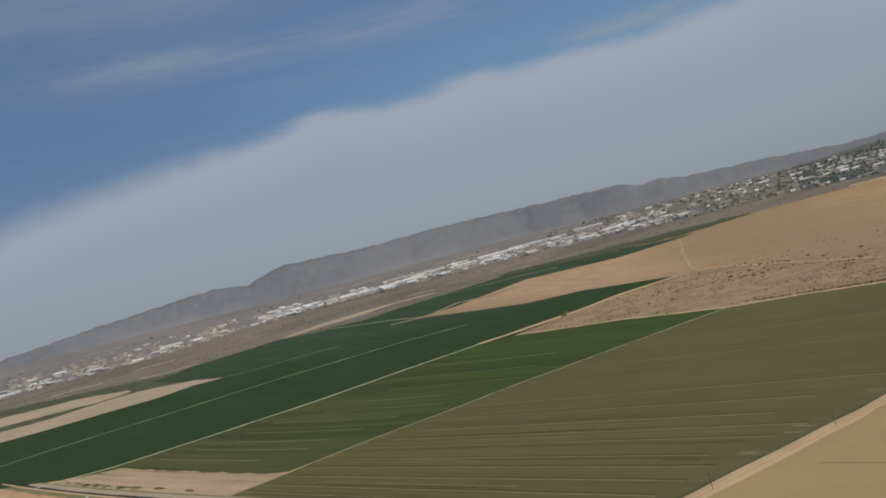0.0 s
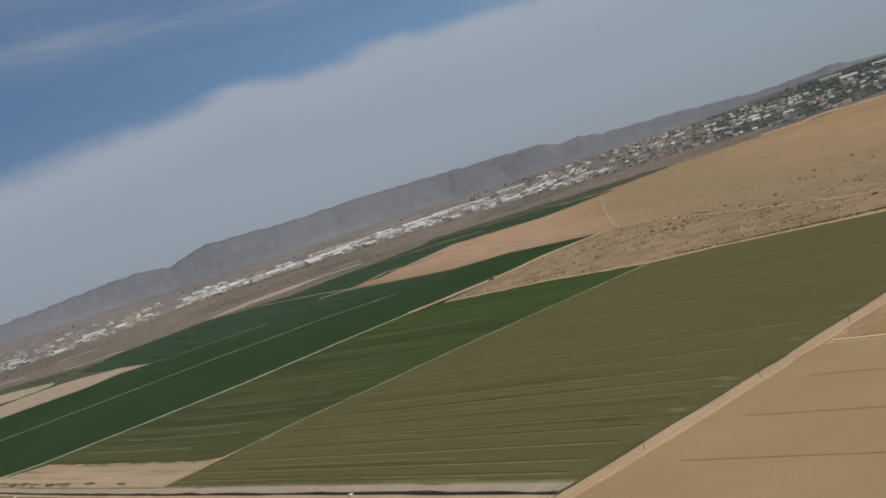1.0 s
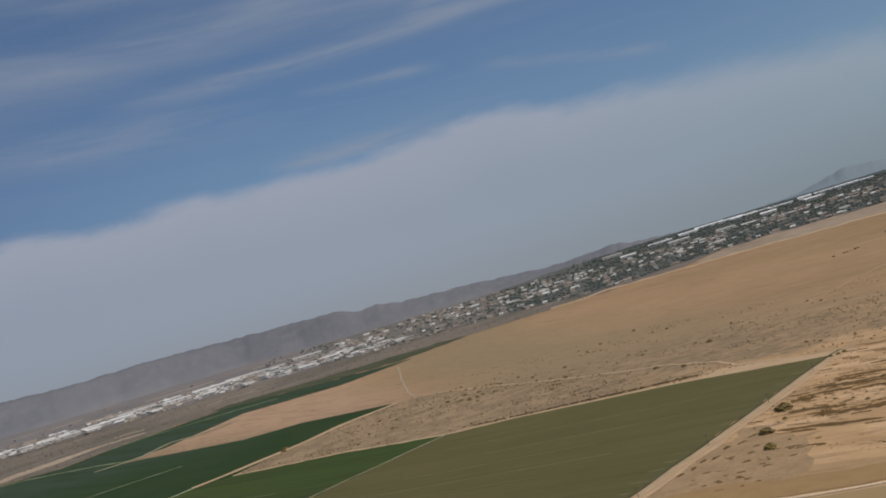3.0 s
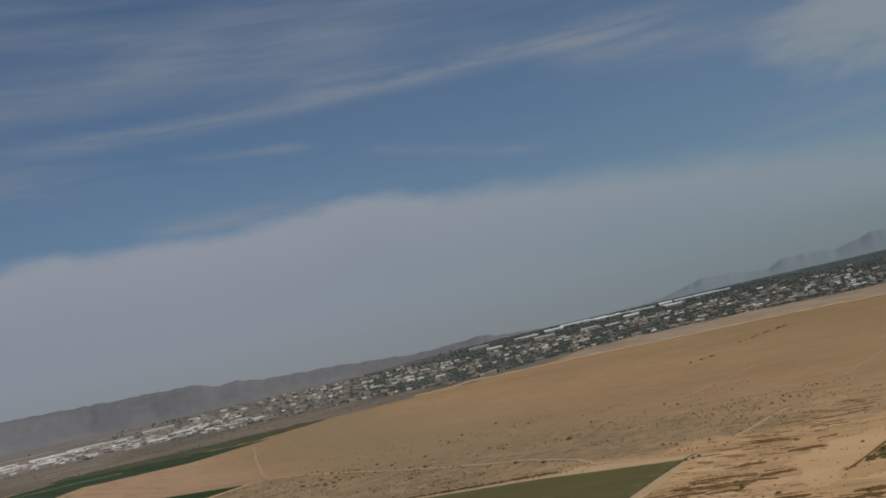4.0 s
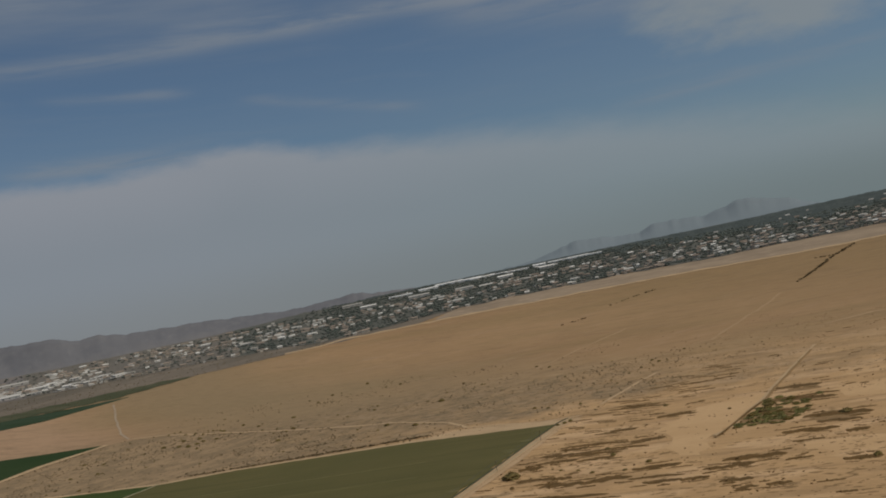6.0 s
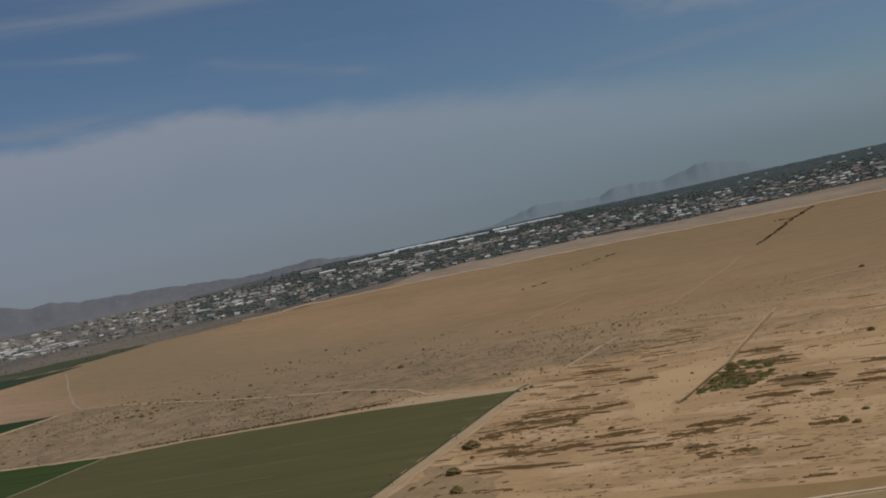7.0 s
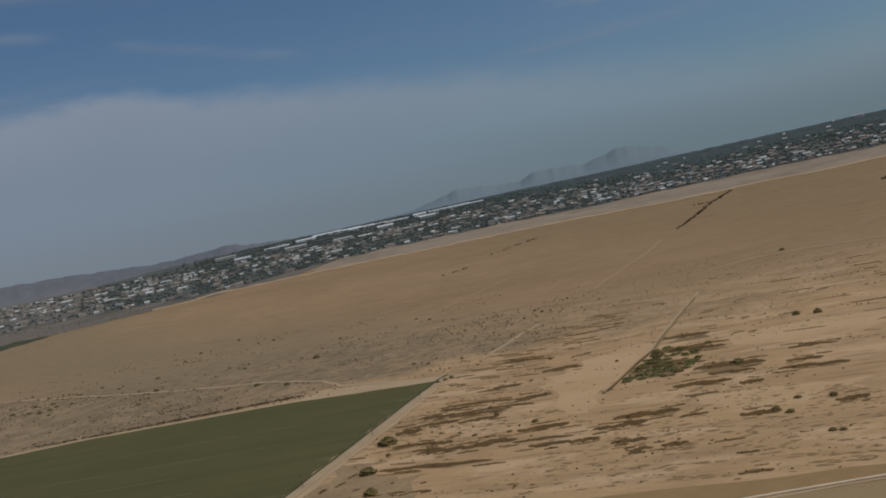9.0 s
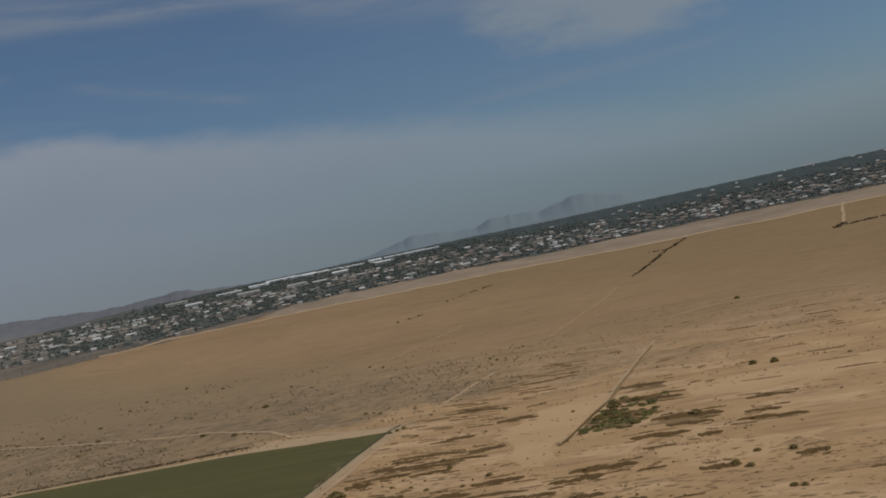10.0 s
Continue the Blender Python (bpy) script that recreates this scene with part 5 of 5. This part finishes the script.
# the row of long white halls on the skyline
for a, r, long in ((29.4, 3560, 1.1), (31.0, 3580, 0.9), (32.2, 3606, 1.3), (33.4, 3600, 1.1), (35.0, 3596, 0.9), (36.1, 3582, 1.1), (37.4, 3592, 0.6), (38.5, 3604, 1.0), (39.6, 3600, 1.0), (40.6, 3598, 0.6)):
    copy_thing(HALL, at_polar(a, r, -a + rnd.uniform(-4, 4)) @ Matrix.Diagonal((long * 0.85, 1.1, rnd.uniform(0.45, 1.05), 1)))
count = 0
while count < 190:
    a, f = rnd.uniform(-27, 64), rnd.random()
    if a < -12 and rnd.random() < 0.6:
        continue
    if a < 14:
        r, ok = edge_of_town(a) + rnd.choice((20, 55, 60, 100, 150)) + 25 * f, True
    elif a < 26:
        r, ok = min(edge_of_town(a) + 60 + 330 * f, back_of_town(a) - 40), rnd.random() < 0.4
    else:
        r, ok = (3530 + 60 * f if rnd.random() < 0.5 and a < 41 else edge_of_town(a) + rnd.choice((60, 120, 190)) + 30 * f), rnd.random() < (0.4 if a < 42 else 0.25)
    if not ok:
        continue
    m = at_polar(a, r, -36 + rnd.choice((0, 0, 0, 90)) + rnd.uniform(-6, 6))
    size = 1.0 if a < 14 else 0.55
    copy_thing(SHEDS[rnd.randrange(3)], m @ Matrix.Diagonal((size * rnd.uniform(0.4, 1.0), size * rnd.uniform(0.5, 1.0), rnd.uniform(0.4, 0.8), 1)))
    count += 1
count = 0
while count < 250:
    a = rnd.uniform(10, 66)
    r = edge_of_town(a) + rnd.choice((14, 14, 14, 58, 102, 146)) + rnd.uniform(-5, 5)
    copy_thing(HOUSES[rnd.randrange(3)], at_polar(a, r, -a + rnd.choice((0, 0, 90)) + rnd.uniform(-8, 8)) @ Matrix.Diagonal((rnd.uniform(0.8, 1.3), rnd.uniform(0.8, 1.2), rnd.uniform(0.8, 1.2), 1)))
    count += 1


def far_houses(mat_wall, mat_roof, many, seed, first=-28, last=68, small=1.0, deep=400):
    rnd = random.Random(seed)
    walls, roofs = bmesh.new(), bmesh.new()
    for _ in range(many):
        a = rnd.uniform(first, last)
        if a > 41 and rnd.random() < 0.3:
            continue
        r = edge_of_town(a) + 20 + deep * rnd.random() ** 1.2 if a > 41 else edge_of_town(a) + (180 if a > 10 else 20) + ((back_of_town(a) - 30 if a < 24 else 3420) - edge_of_town(a) - 180) * rnd.random()
        if noise.noise(Vector((a * 0.55, r * 0.009, 3.0))) < rnd.uniform(-0.45, 0.25):
            continue
        near = edge_of_town(a)
        r = near + 14 + 44 * round((r - near - 14) / 44) + rnd.uniform(-5, 5)
        l, w, h = small * rnd.uniform(8, 22), small * rnd.uniform(8, 13), small * rnd.uniform(2.6, 4.6)
        m = at_polar(a, r, -a + rnd.choice((0, 0, 0, 90)) + rnd.uniform(-6, 6))
        bmesh.ops.create_cube(walls, size=1, matrix=m @ Matrix.Translation((0, 0, h / 2 - 1)) @ Matrix.Diagonal((l, w, h + 2, 1)))
        piece = bmesh.new()
        gable(piece, l, w, h, 2.8)
        bmesh.ops.transform(piece, matrix=m, verts=piece.verts[:])
        me = bpy.data.meshes.new("piece")
        piece.to_mesh(me)
        piece.free()
        roofs.from_mesh(me)
        bpy.data.meshes.remove(me)
    root = tagged(new("far_houses"), "crowded small pale houses of the far town", "houses", kind="stuff")
    part("walls", walls, mat_wall, root)
    part("roofs", roofs, mat_roof, root)


far_houses(WALL_PALE, ROOF_TAN, 620, 31)
far_houses(WALL_PALE, ROOF_WHITE, 420, 32)
far_houses(WALL_PALE, ROOF_TAN, 700, 33, -26, 11, 0.75)
far_houses(WALL_WHITE, ROOF_WHITE, 480, 34, 6, 68, 0.75, 330)
far_houses(WALL_PALE, ROOF_TAN, 640, 36, 10, 68, 0.85, 360)
far_houses(WALL_PALE, ROOF_WHITE, 170, 35, 44, 68, 0.65, 590)


def town_trees():
    rnd = random.Random(77)
    bm = bmesh.new()
    done = 0
    while done < 12500:
        a = rnd.uniform(-28, 68)
        r = edge_of_town(a) + 5 + (back_of_town(a) - 10 - edge_of_town(a)) * rnd.random()
        dense = 0.004 if a < 6 else 0.09 if a < 14 else 0.2 if a < 20 else 0.42 if a < 25 else 0.75 if r < 3350 else 1.2
        streets = 0.12 + 0.88 * (0.5 - 0.5 * math.cos(2 * math.pi * (r - edge_of_town(a) - 14) / 44)) ** 0.7
        if a > 42 and r > edge_of_town(a) + 430 + max(0.0, 50.0 - a) * 17:
            continue
        if rnd.random() > dense * streets * (0.75 + 0.6 * noise.noise(Vector((a * 1.1, r * 0.012, 0.4)))):
            continue
        m = at_polar(a, r, 0)
        x, y, z = m.translation
        size, tall = rnd.uniform(2.4, 5.4), rnd.uniform(0.40, 0.75)
        rings = []
        for up, wide in ((0.25, 0.75), (0.75, 1.0), (1.15, 0.62)):
            rings.append([bm.verts.new((x + size * wide * rnd.uniform(0.7, 1.25) * math.cos(t), y + size * wide * rnd.uniform(0.7, 1.25) * math.sin(t), z + size * tall * up * rnd.uniform(0.85, 1.15))) for t in (0.3, 1.35, 2.4, 3.45, 4.5, 5.55)])
        cap = bm.verts.new((x, y, z + size * tall * 1.35))
        for k in range(6):
            m = (k + 1) % 6
            for low, high in zip(rings, rings[1:]):
                bm.faces.new((low[k], low[m], high[m], high[k]))
            bm.faces.new((rings[2][k], rings[2][m], cap))
        done += 1
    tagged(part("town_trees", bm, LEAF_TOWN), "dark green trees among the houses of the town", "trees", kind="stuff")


town_trees()


def closed_canopy():
    """The far trees grown together: one low, uneven cover of crowns."""
    bm, cols = bmesh.new(), []
    for k in range(-90, 401):
        a = 34.0 + k * 0.1
        r0 = min(edge_of_town(a) + 330 + 90 * noise.noise(Vector((a * 1.3, 0.4, 0.2))) + max(0.0, 50.0 - a) * 17, 3630.0)
        back = 3656 - 16 * max(0.0, 1 - abs(a - 47.0) / 4.0)
        col = []
        for i in range(34):
            r = r0 + (back - r0) * i / 33
            x, y = r * math.sin(radians(a)), r * math.cos(radians(a))
            bump = 1.9 * noise.noise(Vector((x * 0.11, y * 0.11, 0.0))) + 1.4 * noise.noise(Vector((x * 0.03, y * 0.03, 5.0)))
            col.append(bm.verts.new((x, y, land(x, y) + (1.0 if i == 0 else 2.8 + bump))))
        cols.append(col)
    for p, q in zip(cols, cols[1:]):
        for i in range(33):
            bm.faces.new((p[i], q[i], q[i + 1], p[i + 1]))
    bmesh.ops.recalc_face_normals(bm, faces=bm.faces[:])
    if sum(f.normal.z for f in bm.faces) < 0:
        bmesh.ops.reverse_faces(bm, faces=bm.faces[:])
    tagged(part("far_tree_cover", bm, CANOPY), "far tree cover closing behind the town, grey-green with painted haze", "trees", kind="stuff")


closed_canopy()


def build_tower(a, r):
    root = tagged(new("water_tower"), "slim pale water tower on the plain", "water tower")
    root.matrix_basis = at_polar(a, r, 0)
    bm = bmesh.new()
    bmesh.ops.create_cone(bm, cap_ends=True, segments=10, radius1=2.0, radius2=1.6, depth=16, matrix=Matrix.Translation((0, 0, 7)))
    part("shaft", bm, WALL_PALE, root)
    bm = bmesh.new()
    bmesh.ops.create_cone(bm, cap_ends=True, segments=14, radius1=4.2, radius2=4.8, depth=5, matrix=Matrix.Translation((0, 0, 17)))
    tank = part("tank", bm, ROOF_TAN, root)
    bm = bmesh.new()
    bmesh.ops.create_cone(bm, cap_ends=True, segments=14, radius1=4.8, radius2=0.6, depth=2, matrix=Matrix.Translation((0, 0, 20.5)))
    part("tank_roof", bm, ROOF_WHITE, tank)


build_tower(-17.1, 3290)
